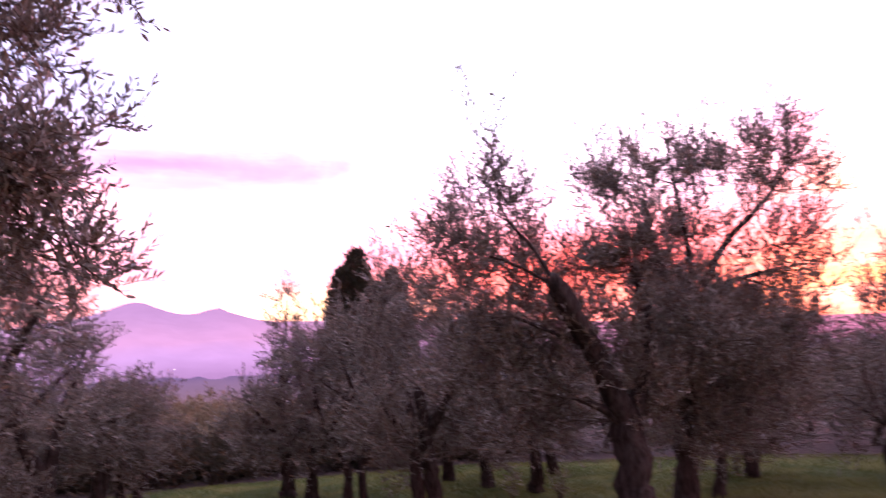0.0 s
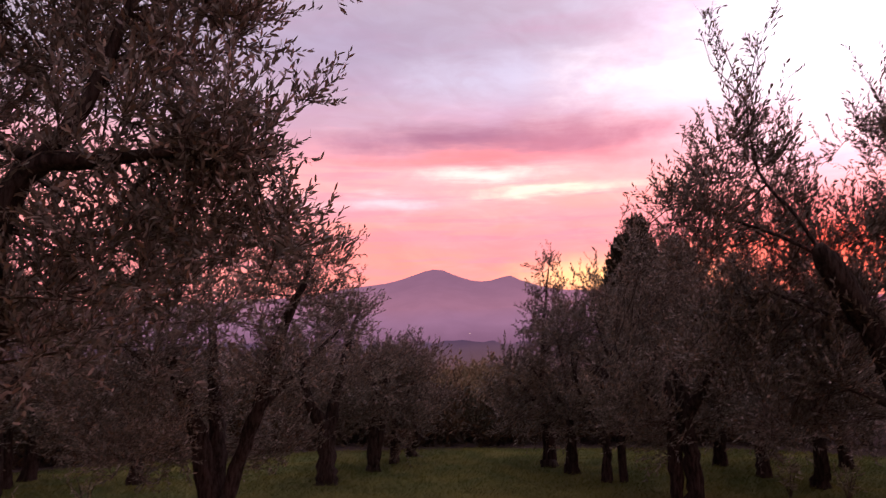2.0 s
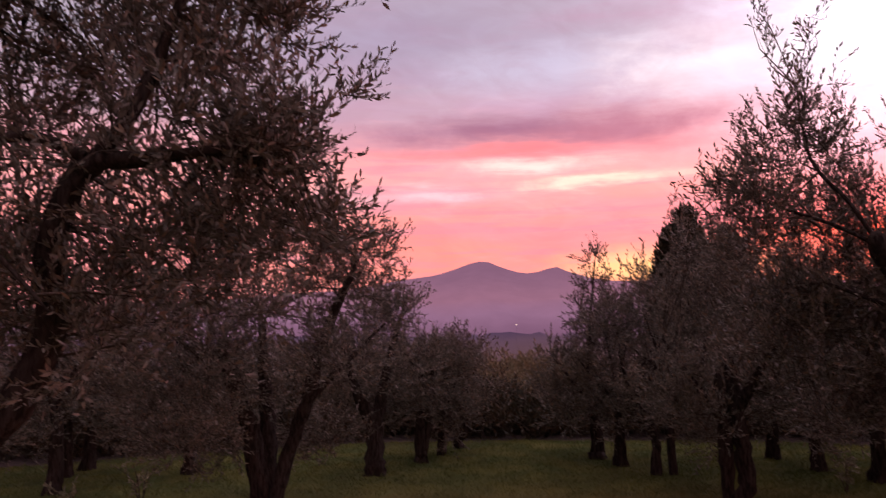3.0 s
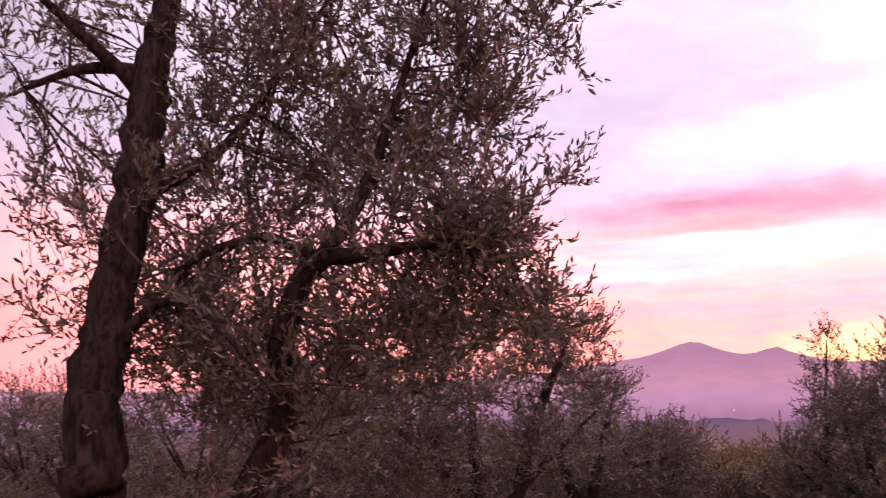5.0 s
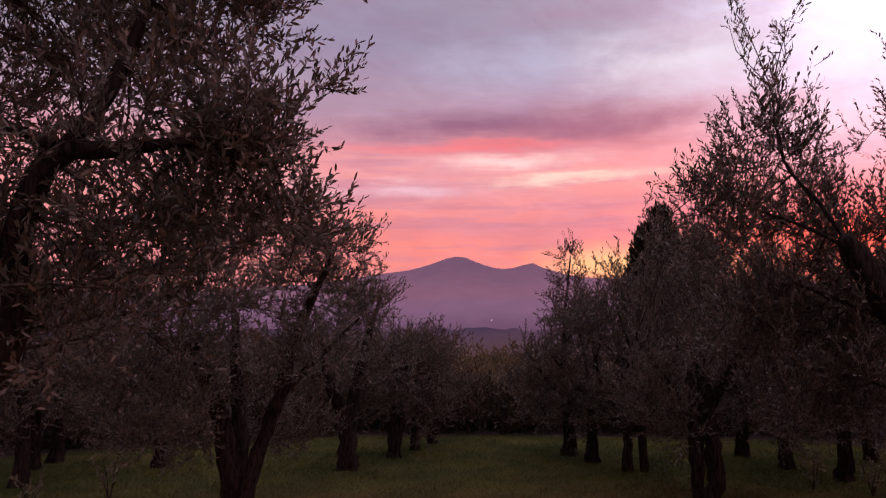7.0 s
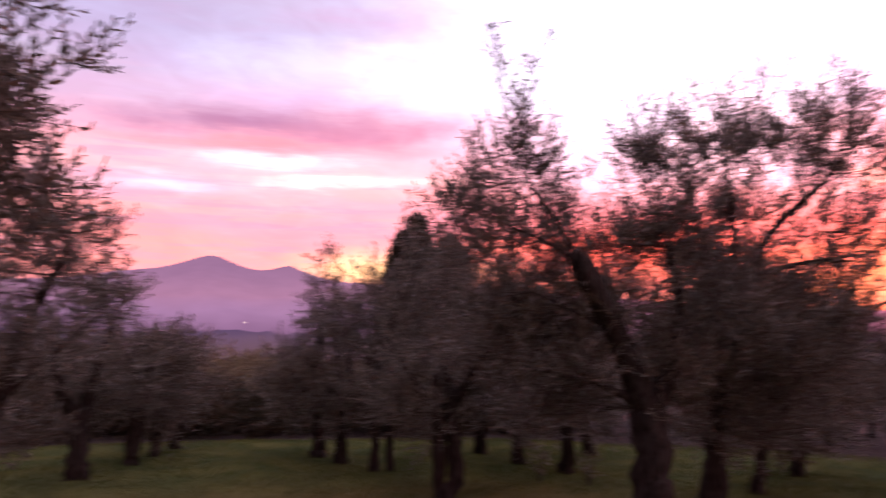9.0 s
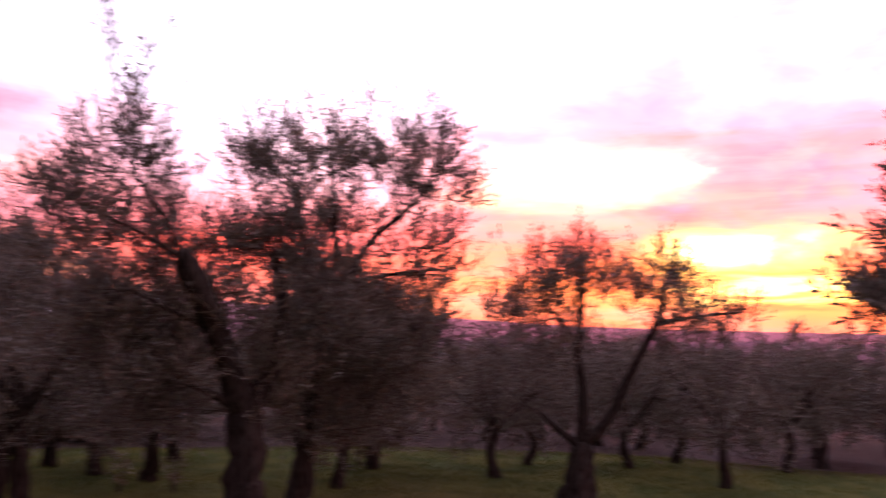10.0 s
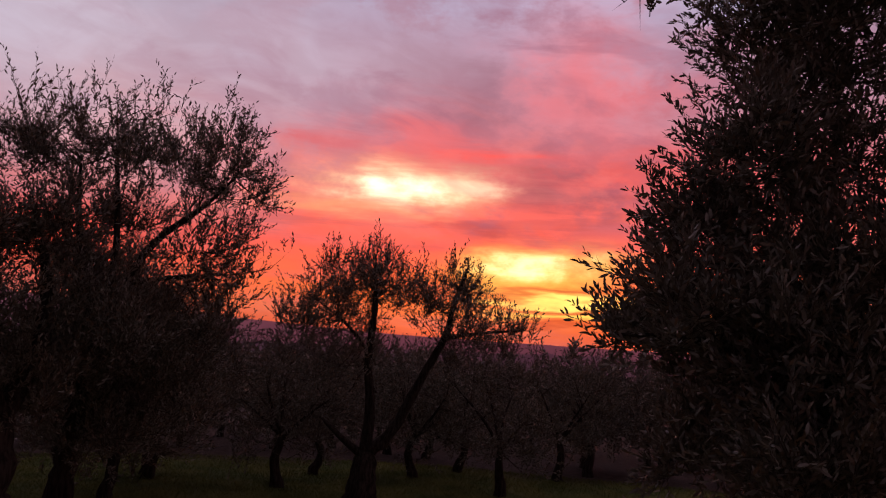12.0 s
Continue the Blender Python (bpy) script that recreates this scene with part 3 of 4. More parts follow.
# ---- the olive trees ----
olive_tree("tall olive tree with twin leaning limbs and a dense crown", (-2.58, 2.57),
           [[(-2.58, 2.57, 0, 0.115), (-2.74, 2.4, 1.58, 0.115), (-2.74, 2.4, 1.93, 0.105), (-2.69, 2.46, 2.67, 0.09), (-2.73, 2.56, 3.32, 0.075), (-2.74, 2.69, 3.91, 0.05), (-2.72, 2.85, 4.54, 0.02)],
            [(-2.57, 2.59, 1.14, 0.09), (-2.27, 2.71, 1.35, 0.075), (-2.08, 2.74, 1.7, 0.06), (-2.02, 2.66, 2.01, 0.055), (-1.88, 2.63, 2.32, 0.045), (-1.64, 2.61, 2.34, 0.03), (-1.27, 2.64, 2.36, 0.016), (-1.09, 2.66, 2.38, 0.006)],
            [(-1.87, 2.64, 2.37, 0.025), (-2.04, 2.58, 2.45, 0.02), (-2.3, 2.56, 2.42, 0.016), (-2.5, 2.52, 2.32, 0.008)],
            [(-1.88, 2.63, 2.3, 0.035), (-1.72, 2.74, 2.58, 0.028), (-1.57, 2.83, 3.09, 0.018), (-1.44, 2.89, 3.62, 0.008)],
            [(-2.73, 2.56, 3.29, 0.035), (-2.84, 2.44, 3.3, 0.03), (-3.03, 2.37, 3.29, 0.022), (-3.34, 2.29, 3.2, 0.01)],
            [(-2.77, 2.52, 3.22, 0.04), (-2.86, 2.27, 3.4, 0.025), (-2.99, 2.09, 3.57, 0.012)],
            [(-2.69, 2.46, 2.67, 0.04), (-2.39, 2.62, 2.86, 0.025), (-2.18, 2.79, 3.26, 0.015), (-1.99, 2.93, 3.68, 0.008)],
            [(-2.74, 2.4, 1.93, 0.04), (-2.45, 2.42, 2.19, 0.02), (-2.09, 2.34, 2.07, 0.012), (-1.78, 2.34, 1.78, 0.006)]],
           [(-2.64, 2.79, 4.15, 0.64, 1.2), (-0.9, 2.98, 3.25, 0.2, 0.9), (-1.35, 2.8, 2.8, 0.3, 0.8), (-1.15, 2.85, 2.85, 0.22, 0.8), (-1.04, 2.9, 2.37, 0.15, 1.0), (-1.72, 2.48, 2.36, 0.18, 0.5), (-1.48, 2.48, 2.4, 0.18, 0.5), (-2.0, 2.5, 2.05, 0.18, 0.5), (-2.6, 2.3, 2.55, 0.22, 0.5), (-1.0, 2.85, 2.02, 0.18, 1.0), (-1.02, 2.9, 3.4, 0.34, 1.0), (-1.48, 2.98, 3.97, 0.46, 1.2), (-3.03, 2.37, 3.85, 0.55, 0.9), (-1.85, 2.9, 3.8, 0.55, 1.3), (-2.39, 2.75, 3.5, 0.37, 0.7), (-2.02, 2.9, 3.39, 0.37, 0.7), (-1.5, 3, 3.38, 0.41, 1.2), (-2.45, 2.96, 3.38, 0.51, 0.9), (-2.54, 3.83, 3.29, 0.46, 0.8), (-1.36, 2.85, 3.1, 0.29, 1.1), (-2.12, 2.84, 3.1, 0.46, 1), (-2.04, 4.01, 3.09, 0.46, 0.55), (-3.36, 3.43, 3.09, 0.55, 0.6)]
           + [(-3.35, 2.27, 3.04, 0.55, 0.8), (-2.56, 2.73, 3.02, 0.31, 0.7), (-1.61, 2.92, 3, 0.46, 1.1), (-2.26, 3.05, 2.88, 0.37, 0.95), (-2.9, 3.83, 2.87, 0.46, 0.85), (-1.95, 3.15, 2.84, 0.37, 0.8), (-1.99, 3.35, 2.8, 0.33, 0.6), (-2.76, 2.68, 2.74, 0.28, 0.5), (-2.24, 3.9, 2.69, 0.41, 0.4), (-2.51, 2.77, 2.68, 0.31, 0.6), (-1.08, 3.12, 2.67, 0.22, 0.5), (-1.27, 2.67, 2.55, 0.29, 0.8), (-2.13, 2.7, 2.55, 0.32, 0.6)]
           + [(-3.11, 2.59, 2.51, 0.46, 0.7), (-2.55, 3.46, 2.5, 0.37, 0.6), (-1.39, 2.69, 2.42, 0.39, 0.5), (-2.31, 3.14, 2.4, 0.32, 0.6), (-1.12, 2.67, 2.39, 0.16, 0.9), (-3.35, 3.15, 2.33, 0.55, 0.6), (-1.15, 2.75, 2.3, 0.2, 0.8), (-1.99, 3.24, 2.3, 0.32, 0.6), (-1.48, 3.17, 2.29, 0.32, 0.6), (-1.12, 2.89, 2.18, 0.22, 0.5), (-2.14, 3.73, 2.18, 0.39, 0.6), (-1.29, 2.85, 2.17, 0.28, 1), (-2.69, 2.61, 2.13, 0.41, 1.1)]
           + [(-2.43, 3.43, 2.13, 0.41, 0.6), (-1.65, 3.65, 2.1, 0.29, 0.45), (-1.51, 2.75, 2.09, 0.39, 0.75), (-2.35, 2.65, 2.07, 0.39, 1.2), (-2.5, 2.9, 1.85, 0.4, 1.0), (-2.9, 2.9, 2.3, 0.4, 0.9), (-1.32, 3.03, 2.03, 0.28, 0.8), (-1.78, 3.36, 1.97, 0.33, 0.5), (-1.71, 2.75, 1.92, 0.41, 0.8), (-2.91, 3.17, 1.92, 0.46, 0.5), (-2.1, 3.29, 1.9, 0.33, 0.5), (-1.67, 3.41, 1.77, 0.29, 0.5), (-1.81, 2.68, 1.66, 0.39, 0.8), (-2.42, 2.59, 1.66, 0.37, 0.7)],
           [(-1.11, 2.92, 3.1, 0.12), (-1.03, 2.74, 2.55, 0.12), (-1.24, 2.98, 3.25, 0.18)], seed=3, branches=12, twigs=9, gap=0.0132, leaf=0.041, fine=True, droop=0.06)
olive_tree("old olive tree with three leaning stems", (-3.03, 6.97),
           [[(-3.03, 6.97, 0, 0.095), (-3.03, 6.97, 0.21, 0.095), (-3.08, 6.95, 0.57, 0.085), (-3.14, 6.92, 0.87, 0.078), (-3.24, 6.77, 1.29, 0.08), (-3.28, 6.63, 1.64, 0.05)],
            [(-3.01, 6.98, 0.11, 0.085), (-3.02, 7.08, 0.65, 0.075), (-3.09, 7.16, 1.11, 0.07), (-3.11, 7.15, 1.79, 0.03)],
            [(-2.9, 6.92, 0.13, 0.075), (-2.79, 6.96, 0.57, 0.065), (-2.59, 6.93, 1.07, 0.065), (-2.43, 6.88, 1.57, 0.055), (-2.23, 6.84, 1.97, 0.04), (-2.01, 6.81, 2.42, 0.015)],
            [(-2.59, 6.93, 1.07, 0.05), (-2.3, 7.03, 1.36, 0.03), (-1.9, 7.15, 1.76, 0.012)],
            [(-3.24, 6.77, 1.29, 0.05), (-3.6, 6.58, 1.6, 0.03), (-3.92, 6.39, 1.91, 0.012)]],
           [(-2.11, 7.13, 2.4, 0.35, 0.9), (-2.24, 7.02, 2.08, 0.42, 1), (-2.47, 6.36, 1.87, 0.51, 1.1), (-2.08, 7.82, 1.89, 0.38, 0.9), (-3.19, 6.3, 1.6, 0.52, 1.1), (-3.82, 6.4, 1.81, 0.55, 1), (-3.2, 7.34, 2.4, 0.64, 1.1), (-2.05, 6.27, 1.4, 0.42, 1), (-3.17, 7.04, 1.17, 0.49, 0.7), (-3.61, 6.6, 1.16, 0.46, 0.9), (-2.35, 6.58, 2.55, 0.35, 0.9), (-3.61, 7.35, 2.36, 0.45, 0.4), (-2.17, 6.34, 2.24, 0.3, 0.9)]
           + [(-3.4, 6.0, 1.2, 0.4, 0.9), (-3.0, 5.9, 1.0, 0.38, 0.8), (-3.8, 5.9, 1.35, 0.4, 0.9), (-3.3, 5.8, 0.75, 0.3, 0.7)],
           [(-2.01, 6.81, 2.57, 0.3), (-1.82, 6.86, 2.46, 0.25), (-2.16, 6.87, 2.53, 0.3)], seed=11, skirt=1.2, branches=19, twigs=9, fine=True, leaf=0.04, gap=0.0135, droop=0.06)
olive_tree("stout olive tree with a flared trunk", (-2.61, 9.24),
           [[(-2.61, 9.24, 0, 0.11), (-2.6, 9.24, 0.14, 0.11), (-2.61, 9.24, 0.4, 0.098), (-2.6, 9.24, 0.63, 0.095)],
            [(-2.62, 9.23, 0.6, 0.09), (-2.77, 9.09, 1, 0.06), (-2.89, 9.05, 1.53, 0.03), (-2.95, 9.03, 1.93, 0.012)],
            [(-2.59, 9.25, 0.6, 0.09), (-2.48, 9.27, 1.12, 0.06), (-2.34, 9.31, 1.65, 0.035), (-2.2, 9.34, 2.12, 0.012)]],
           [(-2.61, 9.54, 2, 0.34, 0.9), (-2.34, 9.46, 1.79, 0.32, 0.9), (-2.56, 8.63, 1.79, 0.44, 1), (-2.74, 9.71, 1.16, 0.54, 1.1), (-2.13, 8.98, 1.26, 0.34, 1), (-2.97, 9.09, 1.2, 0.46, 1)],
           [(-2.2, 9.34, 2.32, 0.3), (-2.46, 9.28, 2.4, 0.25)], seed=12, leaf=0.047, gap=0.013, skirt=1.0)
olive_tree("olive tree with two slim crooked stems", (-2.26, 10.15),
           [[(-2.26, 10.15, 0, 0.075), (-2.26, 10.15, 0.13, 0.075), (-2.25, 10.15, 0.63, 0.065), (-2.16, 10.17, 0.99, 0.06), (-1.99, 10.21, 1.34, 0.03)],
            [(-2.22, 10.16, 0.06, 0.05), (-2.14, 10.18, 0.63, 0.045), (-2.08, 10.19, 1.06, 0.03)],
            [(-2.16, 10.17, 0.99, 0.035), (-2.4, 10.12, 1.35, 0.02), (-2.54, 10.09, 1.57, 0.01)]],
           [(-2.13, 10.42, 1.26, 0.28, 1), (-1.85, 10.35, 1.04, 0.3, 1), (-2.2, 9.74, 1.36, 0.32, 1), (-2.02, 10.6, 0.8, 0.35, 0.9), (-2.27, 9.83, 0.8, 0.36, 0.8)],
           [(-1.79, 10.25, 1.56, 0.2), (-2.04, 10.2, 1.56, 0.2)], seed=13, leaf=0.047, gap=0.013, skirt=0.8)
olive_tree("olive tree with one wispy leader above a round crown", (-0.03, 10.6),
           [[(-0.03, 10.6, 0, 0.085), (-0.03, 10.6, 0.07, 0.085), (-0.03, 10.6, 0.35, 0.07), (-0.08, 10.6, 0.72, 0.06)],
            [(-0.08, 10.6, 0.68, 0.05), (-0.09, 10.6, 1.3, 0.035), (-0.04, 10.6, 1.89, 0.02), (0.04, 10.6, 2.55, 0.008)],
            [(-0.06, 10.6, 0.68, 0.04), (-0.39, 10.59, 1.08, 0.02), (-0.61, 10.58, 1.38, 0.01)],
            [(-0.03, 10.6, 1.44, 0.02), (0.29, 10.6, 1.95, 0.014), (0.48, 10.59, 2.17, 0.006)]],
           [(0.02, 10.84, 2.57, 0.16, 0.35), (0.02, 10.72, 2.19, 0.23, 0.6), (-0.14, 10.18, 1.88, 0.21, 0.7), (-0.1, 11.09, 1.28, 0.48, 1.1), (-0.48, 10.28, 1.32, 0.27, 0.9), (0.35, 10.56, 1.51, 0.46, 1), (-0.41, 10.85, 0.77, 0.43, 1), (0.17, 10.1, 0.83, 0.39, 0.9), (-0.63, 10.76, 0.93, 0.29, 0.8)],
           [(0.06, 10.6, 2.63, 0.32), (-0.05, 10.6, 2.55, 0.28), (0.17, 10.6, 2.55, 0.3), (0.37, 10.59, 2.17, 0.2)], seed=14, leaf=0.047, gap=0.0135, skirt=0.8)
olive_tree("olive tree with two close upright stems", (1.23, 7.8),
           [[(1.23, 7.8, 0, 0.072), (1.3, 7.79, 0.19, 0.072), (1.28, 7.8, 0.55, 0.068), (1.24, 7.8, 0.91, 0.065), (1.19, 7.81, 1.38, 0.05)],
            [(1.14, 7.82, 0.03, 0.05), (1.13, 7.82, 0.44, 0.07), (1.13, 7.82, 0.75, 0.065), (1.1, 7.82, 1.22, 0.04)],
            [(1.24, 7.8, 0.88, 0.06), (1.46, 7.66, 1.28, 0.04), (1.71, 7.61, 1.68, 0.02)],
            [(1.15, 7.82, 0.75, 0.05), (0.87, 7.85, 1.17, 0.03), (0.63, 7.87, 1.55, 0.012)]],
           [(1.25, 8.09, 1.7, 0.52, 1), (0.81, 8, 1.71, 0.47, 1), (1.47, 7.15, 1.69, 0.43, 1), (1.11, 8.52, 2.17, 0.38, 1.1), (0.9, 7.57, 2.48, 0.22, 0.8), (1.2, 7.87, 2.45, 0.26, 1), (1.33, 8.13, 1.2, 0.53, 1), (0.62, 7.27, 1.21, 0.38, 1), (1.78, 8.06, 1.15, 0.44, 0.9), (1.41, 7.71, 2.16, 0.36, 1.1), (0.89, 7.29, 0.91, 0.35, 0.8)],
           [(0.95, 7.94, 2.69, 0.3), (0.85, 7.95, 2.75, 0.2), (1.03, 7.93, 2.68, 0.25), (1.3, 7.89, 2.34, 0.3), (0.72, 7.7, 2.75, 0.25), (0.86, 7.7, 2.85, 0.28), (0.97, 7.7, 2.95, 0.28), (1.1, 7.68, 2.9, 0.28), (1.22, 7.66, 2.95, 0.28), (1.34, 7.64, 2.85, 0.28)], seed=15, skirt=1.0, branches=17, twigs=8, fine=True, leaf=0.04, gap=0.0135, droop=0.06)
olive_tree("gnarled olive tree with a thick sawn-off leaning limb", (2.22, 5.2),
           [[(2.22, 5.2, 0, 0.135), (2.22, 5.2, 0.54, 0.135), (2.21, 5.21, 0.92, 0.12), (2.19, 5.22, 1.17, 0.12)],
            [(2.19, 5.22, 1.16, 0.1), (2.06, 5.16, 1.41, 0.085), (1.92, 5.11, 1.67, 0.08), (1.73, 4.97, 1.96, 0.078), (1.59, 4.91, 2.17, 0.07)],
            [(2.23, 5.2, 1.14, 0.08), (2.4, 5.24, 1.47, 0.06), (2.49, 5.3, 1.88, 0.05), (2.41, 5.34, 2.3, 0.025)],
            [(1.65, 4.94, 2.07, 0.014), (1.49, 4.94, 2.36, 0.012), (1.33, 5.09, 2.67, 0.009), (1.28, 5.1, 3.13, 0.006)],
            [(1.93, 5.11, 1.67, 0.02), (1.67, 5.09, 1.78, 0.014), (1.35, 5.08, 1.92, 0.012)],
            [(1.69, 4.93, 2.07, 0.014), (1.42, 5.07, 2.26, 0.011), (1.05, 5.16, 2.43, 0.008)],
            [(2.2, 5.21, 1.08, 0.04), (2.01, 5.18, 1.24, 0.03), (1.79, 5.16, 1.32, 0.012)]],
           [(1.18, 4.82, 2.86, 0.12, 0.4), (1.38, 5.15, 2.72, 0.22, 0.9), (1.22, 5.27, 2.69, 0.25, 0.9), (1.81, 5.7, 2.55, 0.24, 0.8), (1, 4.91, 2.47, 0.25, 1), (1.59, 5.85, 2.47, 0.31, 1), (2.46, 5.46, 2.4, 0.32, 1), (1.94, 5.18, 2.34, 0.26, 0.8), (0.88, 5, 2.18, 0.23, 0.8), (0.78, 5.05, 2.5, 0.2, 0.7), (1.8, 5.6, 2.2, 0.3, 1.0), (2.0, 5.5, 1.9, 0.3, 1.0), (2.2, 5.6, 2.3, 0.3, 0.9), (1.32, 5.59, 2.18, 0.31, 1.1), (1.7, 5.74, 2.12, 0.21, 0.5)]
           + [(2.18, 5.02, 1.79, 0.3, 0.8), (1.85, 5.14, 1.78, 0.26, 0.9), (1.44, 5.39, 1.77, 0.32, 1.1), (1.18, 5.64, 1.77, 0.33, 1.1), (1.29, 5.38, 1.54, 0.36, 1.6), (1.63, 5.44, 1.54, 0.33, 1.4), (1.76, 5.21, 1.47, 0.28, 0.9), (1.17, 5.91, 1.44, 0.35, 1.3), (1.4, 5.47, 1.3, 0.34, 1), (1.6, 5.72, 1.12, 0.28, 1), (1.81, 5.45, 1.1, 0.21, 0.5)],
           [(1.31, 4.98, 3.09, 0.24), (1.34, 4.97, 3.27, 0.24), (1.37, 4.96, 3.44, 0.24), (1.41, 4.95, 3.6, 0.2), (1.15, 5.01, 3.1, 0.24), (1.1, 5.03, 3.29, 0.24), (1.05, 5.04, 3.47, 0.24), (1.01, 5.05, 3.64, 0.22), (0.97, 5.05, 3.8, 0.2), (1.48, 4.93, 2.97, 0.35), (0.83, 5.08, 2.86, 0.25), (1.21, 5.12, 2.97, 0.3), (1.47, 5.05, 2.87, 0.3), (1.52, 5.04, 2.87, 0.2), (0.97, 5.18, 2.76, 0.2)], seed=16, branches=18, twigs=8, gap=0.015, fine=True, leaf=0.039, droop=-0.05)
olive_tree("tall spreading olive tree with a broad leaning crown", (3.07, 6.02),
           [[(3.07, 6.02, 0, 0.105), (3.07, 6.02, 0.32, 0.105), (3.08, 6.01, 0.78, 0.09), (3.13, 5.99, 1.16, 0.0825)],
            [(3.12, 5.99, 1.13, 0.0675), (3.09, 6.01, 1.63, 0.0562), (3.08, 6.01, 2.11, 0.045), (2.99, 6.06, 2.59, 0.0263), (2.95, 6.08, 3.08, 0.009)],
            [(3.13, 5.99, 1.13, 0.06), (3.22, 5.94, 1.63, 0.0488), (3.34, 5.87, 2.11, 0.0375), (3.5, 5.78, 2.47, 0.03), (3.81, 5.57, 2.83, 0.0188), (4, 5.44, 3.12, 0.0075)],
            [(3.22, 5.94, 1.82, 0.03), (3.25, 5.92, 2.35, 0.0263), (3.21, 5.95, 2.93, 0.0188), (3.16, 5.97, 3.43, 0.0075)],
            [(3.34, 5.87, 2.11, 0.0225), (3.7, 5.65, 2.21, 0.015), (4.04, 5.41, 2.26, 0.006)]],
           [(3.94, 5.42, 3.35, 0.18, 0.6), (3.11, 6.43, 3.32, 0.35, 1), (3.96, 6.54, 3.21, 0.37, 0.9), (2.71, 6.4, 3.17, 0.26, 0.8), (3.3, 5.15, 3.15, 0.27, 0.9), (3.57, 5.14, 3.11, 0.29, 0.9), (3.8, 5.33, 3.1, 0.26, 0.8), (2.89, 5.36, 3.04, 0.3, 1), (2.48, 5.83, 3.03, 0.31, 0.9), (3.25, 6.58, 3, 0.37, 0.9), (2.91, 5.09, 2.97, 0.28, 0.9), (2.45, 6.11, 2.96, 0.34, 1), (4.1, 5.33, 2.93, 0.27, 0.9), (4.06, 6.11, 2.83, 0.36, 0.8), (3.63, 6.4, 2.67, 0.4, 1)]
           + [(3.53, 6.26, 2.63, 0.36, 1), (3.95, 5.37, 2.58, 0.2, 0.5), (2.56, 5.38, 2.48, 0.36, 1.1), (3.05, 6.32, 2.37, 0.36, 1.1), (3.24, 4.77, 2.35, 0.26, 1), (2.28, 5.41, 2.31, 0.35, 1.2), (3.55, 5.18, 2.22, 0.31, 0.5), (4.47, 6.07, 2.17, 0.23, 0.7), (3.58, 4.61, 2.15, 0.2, 0.45), (3.53, 6.02, 2.03, 0.43, 1.2), (2.7, 5.44, 1.98, 0.37, 1.2), (4.31, 5.93, 1.92, 0.34, 0.7), (3.93, 5.92, 1.84, 0.39, 0.8), (3.25, 6.01, 1.82, 0.4, 1.6), (3.01, 6.38, 1.81, 0.43, 1.3)]
           + [(3.54, 5.48, 1.7, 0.37, 1.2), (2.83, 5.04, 1.68, 0.35, 1.3), (4.15, 6.53, 1.63, 0.45, 1.6), (3.71, 5.34, 1.6, 0.26, 0.9), (2.79, 5.62, 1.54, 0.33, 1.3), (4.11, 5.75, 1.52, 0.35, 1.1), (2.8, 5.43, 1.46, 0.37, 1), (3.99, 6.47, 1.37, 0.49, 1.1), (2.31, 4.95, 1.34, 0.32, 1.1), (3.9, 5.86, 1.16, 0.34, 1.2), (3.45, 5.24, 1.15, 0.34, 1), (3.41, 6.15, 1.11, 0.41, 1.1), (2.75, 5.73, 1.05, 0.21, 0.7), (3.68, 6.45, 1.01, 0.34, 1.2)]
           + [(3.2, 5.6, 1.3, 0.45, 1.5), (2.7, 5.9, 1.6, 0.45, 1.4), (3.6, 5.8, 1.3, 0.45, 1.4), (3.0, 5.5, 1.9, 0.4, 1.2), (2.4, 5.4, 1.4, 0.4, 1.2), (3.1, 5.7, 0.85, 0.4, 1.2)],
           [(3.71, 5.3, 3.6, 0.42), (3.81, 5.57, 3.56, 0.2), (3.49, 5.44, 3.56, 0.4), (3.2, 5.95, 3.48, 0.25), (3.35, 5.53, 3.48, 0.45), (3.62, 5.7, 3.47, 0.25), (2.84, 5.8, 3.47, 0.42), (3.02, 5.71, 3.46, 0.4), (2.34, 6.01, 3.44, 0.4), (2.94, 6.08, 3.43, 0.25), (3.33, 5.88, 3.43, 0.3), (2.48, 5.96, 3.43, 0.4)]
           + [(3.83, 5.21, 3.43, 0.3), (3.14, 5.65, 3.4, 0.4), (2.67, 5.88, 3.39, 0.4), (2.63, 6.23, 3.38, 0.25), (4.12, 5.35, 3.35, 0.2), (3.99, 5.1, 3.31, 0.3), (3.3, 5.56, 3.24, 0.4), (4.11, 5, 3.14, 0.25), (4.18, 5.3, 2.97, 0.2), (4.2, 5.06, 2.73, 0.2), (4.29, 4.99, 2.51, 0.15), (4.22, 5.27, 2.44, 0.18)], seed=17, branches=15, twigs=9, gap=0.015, fine=True, leaf=0.039, droop=-0.08)
grown_olive("olive tree of two slim stems in shade", (4.48, 7.86), 3.0, 1.1, 18, stems=2)
